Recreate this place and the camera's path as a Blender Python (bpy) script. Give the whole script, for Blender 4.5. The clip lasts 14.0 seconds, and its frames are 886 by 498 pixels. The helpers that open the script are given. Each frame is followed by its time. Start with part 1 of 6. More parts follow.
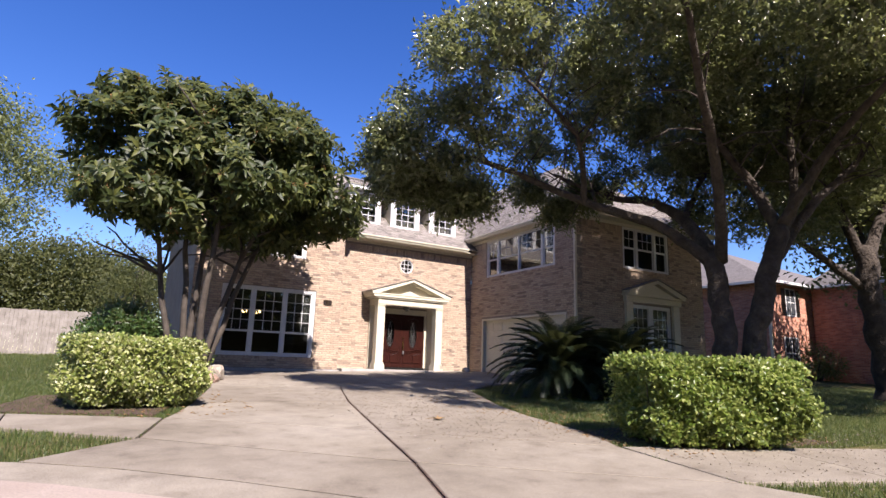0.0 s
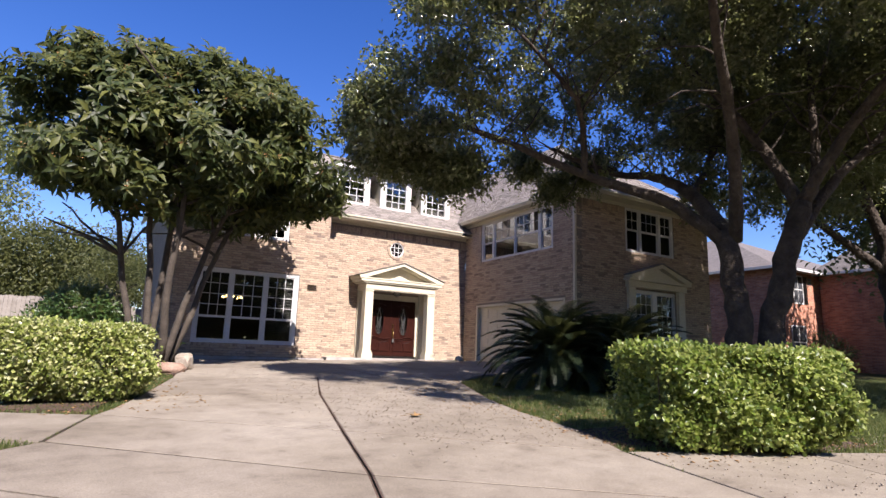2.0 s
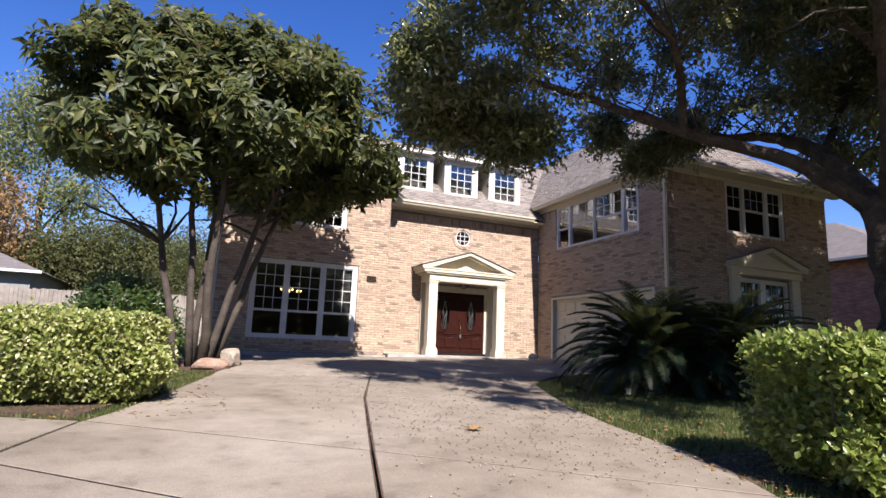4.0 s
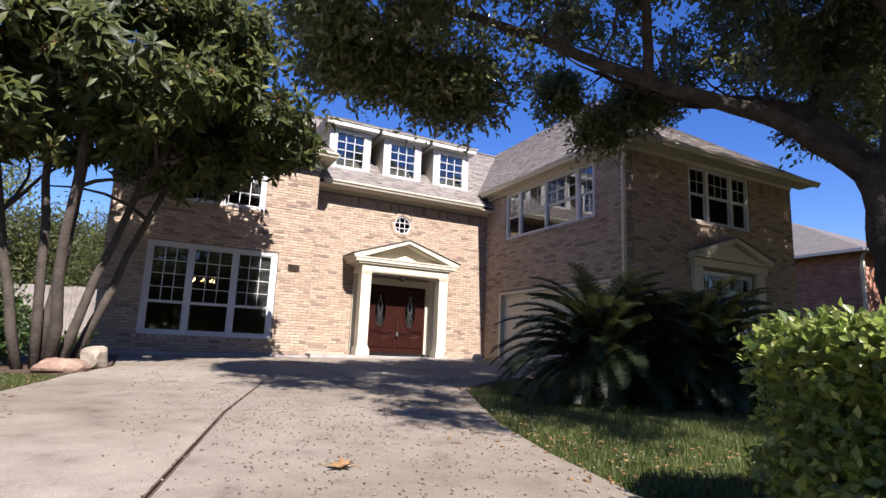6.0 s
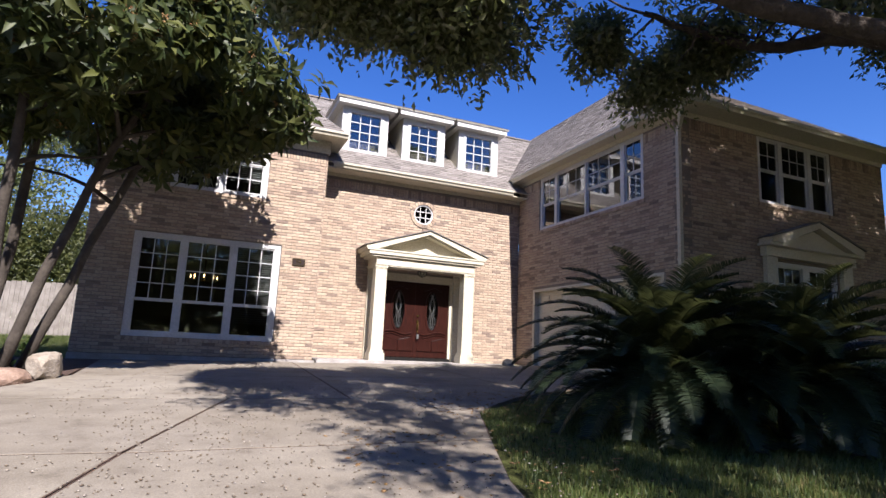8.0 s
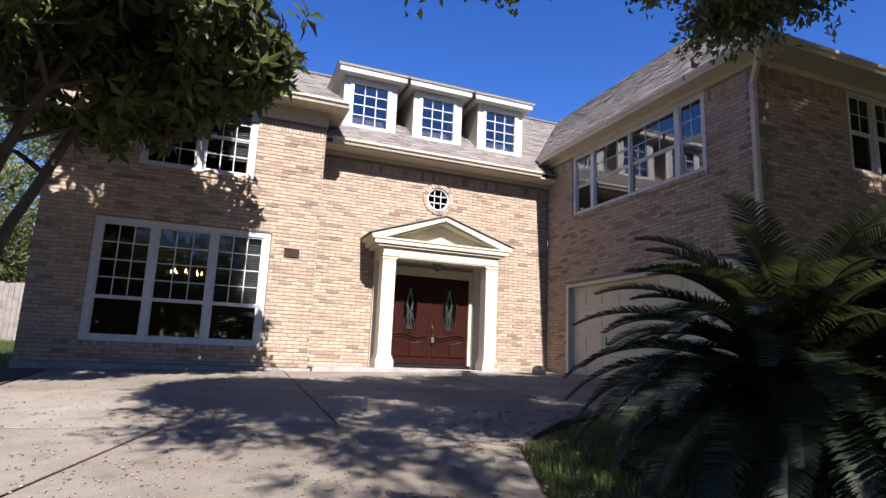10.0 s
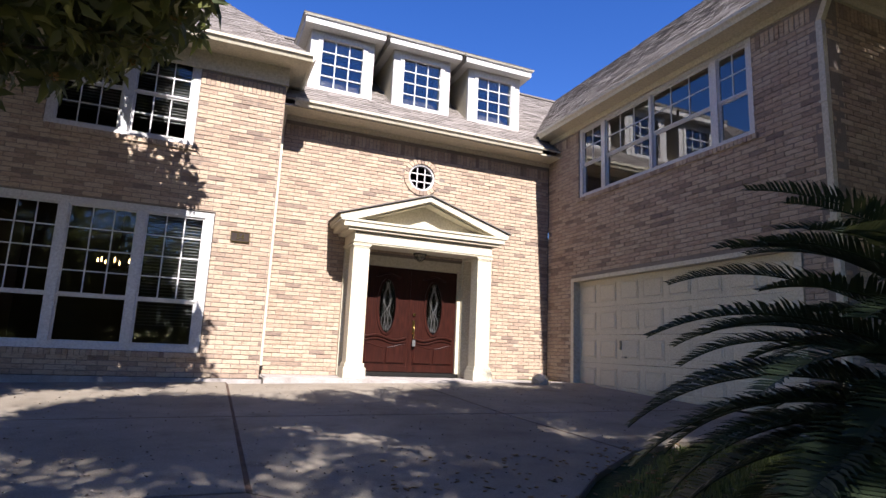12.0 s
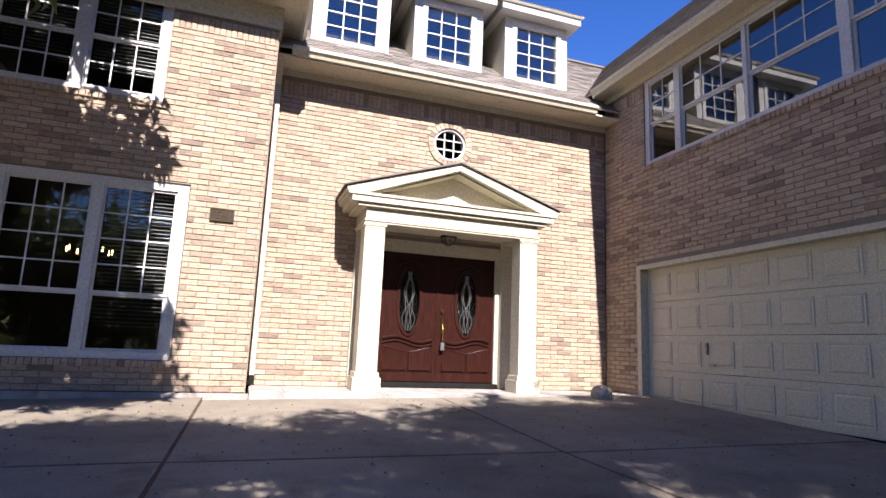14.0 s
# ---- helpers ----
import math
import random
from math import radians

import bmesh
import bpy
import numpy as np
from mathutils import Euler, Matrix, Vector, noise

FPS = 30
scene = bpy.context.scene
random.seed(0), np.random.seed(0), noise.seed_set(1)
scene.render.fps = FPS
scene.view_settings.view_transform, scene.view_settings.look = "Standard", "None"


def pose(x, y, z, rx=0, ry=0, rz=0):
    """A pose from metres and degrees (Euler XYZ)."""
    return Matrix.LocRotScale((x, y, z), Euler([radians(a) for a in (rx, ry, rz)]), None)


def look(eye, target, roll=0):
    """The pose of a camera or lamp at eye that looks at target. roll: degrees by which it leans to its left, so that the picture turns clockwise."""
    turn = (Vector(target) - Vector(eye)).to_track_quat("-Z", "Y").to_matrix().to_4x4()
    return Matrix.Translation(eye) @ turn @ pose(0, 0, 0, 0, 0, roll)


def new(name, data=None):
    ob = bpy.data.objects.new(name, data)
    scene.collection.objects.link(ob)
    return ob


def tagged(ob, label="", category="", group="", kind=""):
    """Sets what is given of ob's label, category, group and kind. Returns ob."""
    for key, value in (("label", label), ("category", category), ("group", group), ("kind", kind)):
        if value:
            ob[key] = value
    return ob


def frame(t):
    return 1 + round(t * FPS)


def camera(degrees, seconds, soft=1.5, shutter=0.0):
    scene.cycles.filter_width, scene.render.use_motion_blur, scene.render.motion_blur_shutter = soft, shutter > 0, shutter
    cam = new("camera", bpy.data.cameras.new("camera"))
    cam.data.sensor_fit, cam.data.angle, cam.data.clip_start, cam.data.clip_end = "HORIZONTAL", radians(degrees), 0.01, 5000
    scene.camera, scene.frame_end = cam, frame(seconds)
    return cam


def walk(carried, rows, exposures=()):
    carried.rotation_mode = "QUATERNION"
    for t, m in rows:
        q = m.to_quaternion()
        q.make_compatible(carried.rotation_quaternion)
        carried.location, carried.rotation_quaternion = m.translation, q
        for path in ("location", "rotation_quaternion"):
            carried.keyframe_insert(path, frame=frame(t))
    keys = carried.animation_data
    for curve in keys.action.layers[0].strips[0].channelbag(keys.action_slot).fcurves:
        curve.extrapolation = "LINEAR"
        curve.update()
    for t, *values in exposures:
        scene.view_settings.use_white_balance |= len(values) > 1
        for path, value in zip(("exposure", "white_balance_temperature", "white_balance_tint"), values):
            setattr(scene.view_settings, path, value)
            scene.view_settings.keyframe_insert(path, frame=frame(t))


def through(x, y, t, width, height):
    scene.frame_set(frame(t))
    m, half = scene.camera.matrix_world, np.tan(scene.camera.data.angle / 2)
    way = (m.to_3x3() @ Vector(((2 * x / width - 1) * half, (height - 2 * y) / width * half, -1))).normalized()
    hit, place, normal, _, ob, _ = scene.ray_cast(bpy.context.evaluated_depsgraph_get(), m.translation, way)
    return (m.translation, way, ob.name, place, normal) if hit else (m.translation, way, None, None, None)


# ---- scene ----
cam = camera(75.8, 14.0)
PATH = [
    (0, (-9.888, -19.93, 0.169), (-8.901, -18.237, 0.568), 1.9),
    (0.5, (-9.794, -19.887, 0.185), (-8.752, -18.22, 0.553), 2.1),
    (1, (-9.628, -19.639, 0.184), (-8.563, -17.987, 0.551), 2.1),
    (1.5, (-9.359, -19.354, 0.184), (-8.293, -17.702, 0.549), 2.0),
    (2, (-9.035, -19.052, 0.189), (-8.043, -17.353, 0.549), 2.0),
    (2.5, (-8.757, -18.703, 0.195), (-7.849, -16.956, 0.548), 2.1),
    (5, (-7.4, -16.831, 0.123), (-6.661, -15.004, 0.465), 2.3),
    (5.5, (-6.971, -16.423, 0.102), (-6.085, -14.663, 0.45), 2.3),
    (6, (-6.597, -16.034, 0.153), (-5.707, -14.278, 0.505), 2.4),
    (6.5, (-6.287, -15.651, 0.195), (-5.394, -13.897, 0.55), 2.4),
    (7, (-5.916, -15.385, 0.274), (-5.098, -13.593, 0.62), 2.4),
    (7.5, (-5.607, -14.959, 0.28), (-4.877, -13.128, 0.62), 2.5),
    (8, (-5.346, -14.513, 0.321), (-4.586, -12.695, 0.662), 2.7),
    (10.5, (-4.34, -12.038, 0.332), (-3.641, -10.197, 0.688), 2.4),
    (11, (-4.146, -11.569, 0.39), (-3.412, -9.742, 0.742), 2.5),
    (11.5, (-4.006, -11.074, 0.453), (-3.267, -9.249, 0.801), 2.5),
    (12, (-3.748, -10.609, 0.481), (-2.997, -8.789, 0.829), 2.5),
    (12.5, (-3.526, -10.128, 0.514), (-2.791, -8.299, 0.857), 2.5),
    (13, (-3.294, -9.7, 0.572), (-2.558, -7.871, 0.909), 2.6),
    (13.5, (-3.116, -9.174, 0.6), (-2.412, -7.333, 0.938), 2.5),
    (14, (-2.899, -8.702, 0.577), (-2.268, -6.834, 0.915), 2.4),
]
walk(cam, [(t, look(eye, target, roll)) for t, eye, target, roll in PATH], [(0.0, 1.56, 6650, 20), (5.0, 1.48, 6550, 18), (8.0, 1.45, 6300, 17), (11.0, 1.5, 6350, 16), (14.0, 1.74, 6500, 18)])

# ---------------------------------------------------------------- world and sun
SUN_DIR = Vector((0.058, 1.03, -1.0)).normalized()      # the way the sunlight travels
world = bpy.data.worlds.new("world")
scene.world = world
world.use_nodes = True
wn = world.node_tree.nodes
wl = world.node_tree.links
sky = wn.new("ShaderNodeTexSky")
sky.sky_type = "NISHITA"
sky.sun_disc = False
sky.sun_elevation = math.asin(-SUN_DIR.z)
sky.sun_rotation = math.atan2(-SUN_DIR.x, -SUN_DIR.y)
sky.air_density = 1.0
sky.dust_density = 0.0
sky.ozone_density = 3.5
wn["Background"].inputs["Strength"].default_value = 0.068
hs = wn.new("ShaderNodeHueSaturation")
hs.inputs["Saturation"].default_value = 1.30
hs.inputs["Hue"].default_value = 0.518
wl.new(sky.outputs["Color"], hs.inputs["Color"])
wl.new(hs.outputs["Color"], wn["Background"].inputs["Color"])
sun = new("sun", bpy.data.lights.new("sun", "SUN"))
sun.data.energy = 5.0
sun.data.angle = radians(0.55)
sun.data.color = (1.0, 0.95, 0.88)
sun.matrix_world = look((0, 0, 30), Vector((0, 0, 30)) + SUN_DIR)


# ---------------------------------------------------------------- small builders
def link_mesh(name, verts, faces, mat, parent=None, smooth=False):
    me = bpy.data.meshes.new(name)
    me.from_pydata([tuple(v) for v in verts], [], [tuple(f) for f in faces])
    me.update()
    if mat:
        me.materials.append(mat)
    if smooth:
        me.polygons.foreach_set("use_smooth", [True] * len(me.polygons))
    ob = new(name, me)
    ob.parent = parent
    return ob


def part(name, bm, material, parent=None, label="", smooth=False, bevel=0.0):
    if bevel:
        bmesh.ops.bevel(bm, geom=[e for e in bm.edges if e.calc_face_angle(0) > 0.6], offset=bevel, segments=1, affect="EDGES", clamp_overlap=True)
    bmesh.ops.recalc_face_normals(bm, faces=bm.faces)
    me = bpy.data.meshes.new(name)
    bm.to_mesh(me)
    bm.free()
    if material:
        me.materials.append(material)
    if smooth:
        me.polygons.foreach_set("use_smooth", [True] * len(me.polygons))
    ob = new(name, me)
    ob.parent = parent
    if label:
        ob["label"] = label
    return ob


def empty(name, loc, label="", category="", group="", kind=""):
    ob = new(name)
    ob.empty_display_size = 0.2
    ob.location = loc
    return tagged(ob, label, category, group, kind)


def box(bm, x0, x1, y0, y1, z0, z1):
    vs = [bm.verts.new((x, y, z)) for z in (z0, z1) for y in (y0, y1) for x in (x0, x1)]
    for f in ((0, 2, 3, 1), (4, 5, 7, 6), (0, 1, 5, 4), (2, 6, 7, 3), (0, 4, 6, 2), (1, 3, 7, 5)):
        bm.faces.new([vs[i] for i in f])
    return vs


def boxes(*rows):
    bm = bmesh.new()
    for r in rows:
        box(bm, *r)
    return bm


def prism(bm, poly, axis, a, b):
    """A polygon in the plane across an axis, drawn out from a to b along it."""
    def at(p, q, w):
        return {"x": (w, p, q), "y": (p, w, q), "z": (p, q, w)}[axis]
    lo = [bm.verts.new(at(p, q, a)) for p, q in poly]
    hi = [bm.verts.new(at(p, q, b)) for p, q in poly]
    bm.faces.new(lo)
    bm.faces.new(hi[::-1])
    n = len(poly)
    for i in range(n):
        bm.faces.new((lo[i], lo[(i + 1) % n], hi[(i + 1) % n], hi[i]))


def tube(bm, pts, radii, sides=8, cap=True):
    pts = [Vector(p) for p in pts]
    rings = []
    for i, p in enumerate(pts):
        d = (pts[min(i + 1, len(pts) - 1)] - pts[max(i - 1, 0)]).normalized()
        u = d.orthogonal().normalized() if i == 0 else (u - d * u.dot(d)).normalized()
        v = d.cross(u)
        rings.append([bm.verts.new(p + radii[i] * (math.cos(a) * u + math.sin(a) * v)) for a in [2 * math.pi * k / sides for k in range(sides)]])
    for r0, r1 in zip(rings, rings[1:]):
        for k in range(sides):
            bm.faces.new((r0[k], r0[(k + 1) % sides], r1[(k + 1) % sides], r1[k]))
    if cap:
        bm.faces.new(rings[0][::-1])
        bm.faces.new(rings[-1])


def ring(bm, cx, cz, y0, y1, ro, ri, n=32, sx=1.0):
    """A flat round or oval ring that faces -y."""
    v = {}
    for k in range(n):
        a = 2 * math.pi * k / n
        for j, (r, y) in enumerate(((ro, y0), (ri, y0), (ri, y1), (ro, y1))):
            e = r - ro
            v[k, j] = bm.verts.new((cx + (ro * sx + e) * math.cos(a), y, cz + r * math.sin(a)))
    for k in range(n):
        m = (k + 1) % n
        for j in range(4):
            bm.faces.new((v[k, j], v[m, j], v[m, (j + 1) % 4], v[k, (j + 1) % 4]))


# ---------------------------------------------------------------- materials
def dim(c, k):
    return tuple(v * k for v in c)


def material(name, rough=0.6, metal=0.0, spec=0.5):
    m = bpy.data.materials.new(name)
    m.use_nodes = True
    b = m.node_tree.nodes["Principled BSDF"]
    b.inputs["Roughness"].default_value = rough
    b.inputs["Metallic"].default_value = metal
    b.inputs["Specular IOR Level"].default_value = spec
    return m, m.node_tree.nodes, m.node_tree.links, b


def ramp_node(nodes, stops):
    r = nodes.new("ShaderNodeValToRGB")
    el = r.color_ramp.elements
    while len(el) < len(stops):
        el.new(0.5)
    for e, (p, c) in zip(el, stops):
        e.position, e.color = p, (*c, 1)
    return r


def noise_node(nodes, links, scale, detail=4, coords="Object", rough=0.55):
    t = nodes.new("ShaderNodeTexCoord")
    n = nodes.new("ShaderNodeTexNoise")
    n.inputs["Scale"].default_value, n.inputs["Detail"].default_value, n.inputs["Roughness"].default_value = scale, detail, rough
    links.new(t.outputs[coords], n.inputs["Vector"])
    return n


def mix_node(nodes, links, a, b, fac, mode="MIX"):
    m = nodes.new("ShaderNodeMix")
    m.data_type, m.blend_type = "RGBA", mode
    for sock, val in ((m.inputs[6], a), (m.inputs[7], b), (m.inputs[0], fac)):
        if hasattr(val, "is_output"):
            links.new(val, sock)
        elif isinstance(val, tuple):
            sock.default_value = (*val, 1)
        else:
            sock.default_value = val
    return m.outputs[2]


def bump(nodes, links, bsdf, height, strength=0.3, distance=0.01):
    b = nodes.new("ShaderNodeBump")
    b.inputs["Strength"].default_value, b.inputs["Distance"].default_value = strength, distance
    links.new(height, b.inputs["Height"])
    links.new(b.outputs[0], bsdf.inputs["Normal"])


def grainy(name, dark, light, rough=0.7, coarse=1.5, fine=40.0, relief=0.3, depth=0.006, metal=0.0, spec=0.4, coords="Object"):
    """Two scales of variation between two colours, with a fine relief."""
    m, n, l, b = material(name, rough, metal, spec)
    big, small = noise_node(n, l, coarse, 5, coords), noise_node(n, l, fine, 4, coords)
    r = ramp_node(n, ((0.3, dim(dark, 0.58)), (0.7, dim(light, 0.58))))
    l.new(big.outputs["Fac"], r.inputs[0])
    f = ramp_node(n, ((0.3, (0.78, 0.78, 0.78)), (0.7, (1.12, 1.12, 1.12))))
    l.new(small.outputs["Fac"], f.inputs[0])
    l.new(mix_node(n, l, r.outputs[0], f.outputs[0], 1.0, "MULTIPLY"), b.inputs["Base Color"])
    bump(n, l, b, small.outputs["Fac"], relief, depth)
    return m


def brick_material(name, stops, island):
    m, n, l, b = material(name, 0.85, 0, 0.25)
    if island:
        src = n.new("ShaderNodeNewGeometry").outputs["Random Per Island"]
    else:
        src = n.new("ShaderNodeObjectInfo").outputs["Random"]
    r = ramp_node(n, [(p, dim(c, 0.52)) for p, c in stops])
    l.new(src, r.inputs[0])
    g = n.new("ShaderNodeNewGeometry")
    mp = n.new("ShaderNodeMapping")
    mp.inputs["Scale"].default_value = (1.0, 1.0, 3.2)
    l.new(g.outputs["Position"], mp.inputs["Vector"])
    cloud, fine = n.new("ShaderNodeTexNoise"), n.new("ShaderNodeTexNoise")
    cloud.inputs["Scale"].default_value, fine.inputs["Scale"].default_value = 13.0, 90.0
    cloud.inputs["Detail"].default_value, cloud.inputs["Roughness"].default_value = 5.0, 0.7
    l.new(mp.outputs[0], cloud.inputs["Vector"])
    l.new(g.outputs["Position"], fine.inputs["Vector"])
    c = ramp_node(n, ((0.34, (0.62, 0.60, 0.60)), (0.48, (0.96, 0.95, 0.95)), (0.7, (1.10, 1.09, 1.08))))
    l.new(cloud.outputs["Fac"], c.inputs[0])
    f = ramp_node(n, ((0.3, (0.86, 0.86, 0.86)), (0.7, (1.08, 1.08, 1.08))))
    l.new(fine.outputs["Fac"], f.inputs[0])
    col = mix_node(n, l, mix_node(n, l, r.outputs[0], c.outputs[0], 1.0, "MULTIPLY"), f.outputs[0], 1.0, "MULTIPLY")
    l.new(col, b.inputs["Base Color"])
    bump(n, l, b, fine.outputs["Fac"], 0.5, 0.004)
    return m


TAN = ((0.0, (0.36, 0.27, 0.22)), (0.10, (0.50, 0.38, 0.29)), (0.24, (0.64, 0.48, 0.355)), (0.6, (0.70, 0.55, 0.40)), (1.0, (0.77, 0.62, 0.46)))
M_BRICK = brick_material("tan_brick", TAN, False)
M_BRICKS = brick_material("tan_brick_run", TAN, True)
# mortar is darkened so that the shadow in recessed joints is in its colour
M_MORTAR = grainy("mortar", (0.27, 0.225, 0.19), (0.36, 0.30, 0.25), 0.9, 2.0, 60.0, 0.4)
M_CREAM = grainy("cream_paint", (0.80, 0.735, 0.56), (0.86, 0.795, 0.62), 0.5, 1.2, 30.0, 0.08, 0.002)
M_WHITE = grainy("white_paint", (0.80, 0.78, 0.74), (0.86, 0.85, 0.81), 0.45, 1.5, 30.0, 0.06, 0.002)
M_VINYL = grainy("white_vinyl", (0.80, 0.80, 0.79), (0.86, 0.86, 0.86), 0.35, 1.5, 30.0, 0.03, 0.001)
M_GARAGE = grainy("garage_paint", (0.84, 0.765, 0.575), (0.90, 0.825, 0.63), 0.45, 0.8, 50.0, 0.06, 0.001)
M_LEDGE = grainy("worn_concrete", (0.40, 0.36, 0.33), (0.62, 0.58, 0.55), 0.85, 4.0, 50.0, 0.4)
M_ROCK = grainy("limestone", (0.36, 0.29, 0.22), (0.62, 0.55, 0.46), 0.9, 5.0, 30.0, 0.7, 0.02)
M_REDROCK = grainy("red_stone", (0.28, 0.17, 0.12), (0.48, 0.34, 0.26), 0.9, 5.0, 30.0, 0.7, 0.02)
M_MULCH = grainy("mulch", (0.07, 0.04, 0.028), (0.17, 0.10, 0.07), 0.95, 6.0, 40.0, 1.0, 0.03)
M_BARK = grainy("oak_bark", (0.04, 0.03, 0.023), (0.115, 0.09, 0.07), 0.95, 4.0, 15.0, 1.0, 0.06)
# smooth bark is darkened, with the crown's shade on the stems in its colour
M_BARK2 = grainy("smooth_bark", (0.05, 0.039, 0.03), (0.12, 0.098, 0.078), 0.9, 4.0, 26.0, 0.8, 0.02)
M_FENCE = grainy("grey_fence_wood", (0.25, 0.22, 0.19), (0.42, 0.38, 0.34), 0.9, 3.0, 40.0, 0.5, 0.006)
M_BRASS = grainy("brass", (0.65, 0.45, 0.16), (0.80, 0.58, 0.24), 0.22, 8.0, 60.0, 0.05, 0.001, 1.0)
M_BLACK = grainy("black_metal", (0.02, 0.02, 0.02), (0.04, 0.038, 0.035), 0.45, 8.0, 60.0, 0.1, 0.001, 0.6)
M_STEEL = grainy("grey_metal", (0.45, 0.45, 0.44), (0.58, 0.58, 0.57), 0.4, 8.0, 60.0, 0.05, 0.001, 0.9)
# both room wall colours are lowered so that indoor dimness is in them
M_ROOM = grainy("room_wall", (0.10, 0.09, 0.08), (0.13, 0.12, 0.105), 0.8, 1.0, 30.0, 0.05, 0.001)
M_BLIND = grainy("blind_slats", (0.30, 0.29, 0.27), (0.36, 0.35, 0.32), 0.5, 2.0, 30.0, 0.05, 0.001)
M_DIMROOM = grainy("dimmed_room_wall", (0.035, 0.032, 0.03), (0.05, 0.045, 0.042), 0.85, 1.0, 30.0, 0.05, 0.001)
M_PLAQUE = grainy("bronze_plaque", (0.06, 0.045, 0.04), (0.10, 0.075, 0.065), 0.4, 8.0, 60.0, 0.1, 0.001, 0.7)


def concrete_material():
    m, n, l, b = material("driveway_concrete", 0.88, 0, 0.25)
    big, mid, fine = noise_node(n, l, 0.45, 6), noise_node(n, l, 2.6, 6, "Object", 0.65), noise_node(n, l, 90.0, 3)
    r = ramp_node(n, ((0.28, (0.145, 0.125, 0.099)), (0.5, (0.20, 0.177, 0.145)), (0.75, (0.238, 0.215, 0.182))))
    l.new(big.outputs["Fac"], r.inputs[0])
    s = ramp_node(n, ((0.28, (0.60, 0.57, 0.55)), (0.42, (0.90, 0.89, 0.88)), (0.58, (1.04, 1.04, 1.03)), (0.78, (1.16, 1.15, 1.14))))
    l.new(mid.outputs["Fac"], s.inputs[0])
    f = ramp_node(n, ((0.3, (0.72, 0.71, 0.70)), (0.7, (1.16, 1.16, 1.16))))
    l.new(fine.outputs["Fac"], f.inputs[0])
    o = n.new("ShaderNodeObjectInfo")
    t = ramp_node(n, ((0.0, (0.92, 0.91, 0.90)), (1.0, (1.06, 1.06, 1.05))))
    l.new(o.outputs["Random"], t.inputs[0])
    c = mix_node(n, l, r.outputs[0], s.outputs[0], 1.0, "MULTIPLY")
    c = mix_node(n, l, mix_node(n, l, c, f.outputs[0], 1.0, "MULTIPLY"), t.outputs[0], 1.0, "MULTIPLY")
    l.new(c, b.inputs["Base Color"])
    bump(n, l, b, fine.outputs["Fac"], 0.35, 0.004)
    return m


M_CONC = concrete_material()
M_STREET = grainy("street_concrete", (0.40, 0.315, 0.26), (0.52, 0.43, 0.37), 0.88, 0.7, 60.0, 0.35, 0.004)


def grass_ground():
    m, n, l, b = material("lawn_soil", 0.95, 0, 0.1)
    big, fine = noise_node(n, l, 0.5, 5), noise_node(n, l, 30.0, 5)
    r = ramp_node(n, ((0.35, (0.04, 0.05, 0.014)), (0.55, (0.065, 0.07, 0.022)), (0.72, (0.14, 0.105, 0.052))))
    l.new(big.outputs["Fac"], r.inputs[0])
    f = ramp_node(n, ((0.3, (0.55, 0.55, 0.55)), (0.7, (1.2, 1.2, 1.2))))
    l.new(fine.outputs["Fac"], f.inputs[0])
    l.new(mix_node(n, l, r.outputs[0], f.outputs[0], 1.0, "MULTIPLY"), b.inputs["Base Color"])
    bump(n, l, b, fine.outputs["Fac"], 0.8, 0.03)
    return m


M_LAWN = grass_ground()


def leaf_material(name, stops, rough=0.4, spec=0.5, through=0.25):
    """Leaves that each take a shade of their own, glossy above and letting some light through."""
    m, n, l, b = material(name, rough, 0, spec)
    g = n.new("ShaderNodeNewGeometry")
    r = ramp_node(n, [(p, dim(c, 0.5)) for p, c in stops])
    l.new(g.outputs["Random Per Island"], r.inputs[0])
    c = n.new("ShaderNodeTexNoise")
    c.inputs["Scale"].default_value = 1.2
    l.new(g.outputs["Position"], c.inputs["Vector"])
    k = ramp_node(n, ((0.3, (0.8, 0.8, 0.8)), (0.7, (1.15, 1.15, 1.15))))
    l.new(c.outputs["Fac"], k.inputs[0])
    col = mix_node(n, l, r.outputs[0], k.outputs[0], 1.0, "MULTIPLY")
    l.new(col, b.inputs["Base Color"])
    t = n.new("ShaderNodeBsdfTranslucent")
    l.new(mix_node(n, l, col, (0.9, 1.0, 0.35), 0.35), t.inputs["Color"])
    mx = n.new("ShaderNodeMixShader")
    mx.inputs[0].default_value = through
    l.new(b.outputs[0], mx.inputs[1])
    l.new(t.outputs[0], mx.inputs[2])
    l.new(mx.outputs[0], n["Material Output"].inputs["Surface"])
    return m


M_OAKLEAF = leaf_material("oak_leaf", ((0.0, (0.085, 0.105, 0.042)), (0.5, (0.15, 0.175, 0.07)), (1.0, (0.26, 0.28, 0.13))), 0.27, 0.75, 0.26)
M_LOQUAT = leaf_material("loquat_leaf", ((0.0, (0.028, 0.046, 0.014)), (0.6, (0.06, 0.084, 0.02)), (1.0, (0.16, 0.17, 0.04))), 0.52, 0.28, 0.14)
M_HEDGE = leaf_material("variegated_leaf", ((0.0, (0.12, 0.18, 0.03)), (0.35, (0.32, 0.40, 0.08)), (0.7, (0.54, 0.57, 0.19)), (1.0, (0.74, 0.74, 0.42))), 0.4, 0.5, 0.28)
M_HEDGE2 = leaf_material("green_hedge_leaf", ((0.0, (0.06, 0.12, 0.02)), (0.4, (0.18, 0.29, 0.04)), (0.75, (0.34, 0.44, 0.075)), (1.0, (0.56, 0.60, 0.18))), 0.38, 0.5, 0.45)
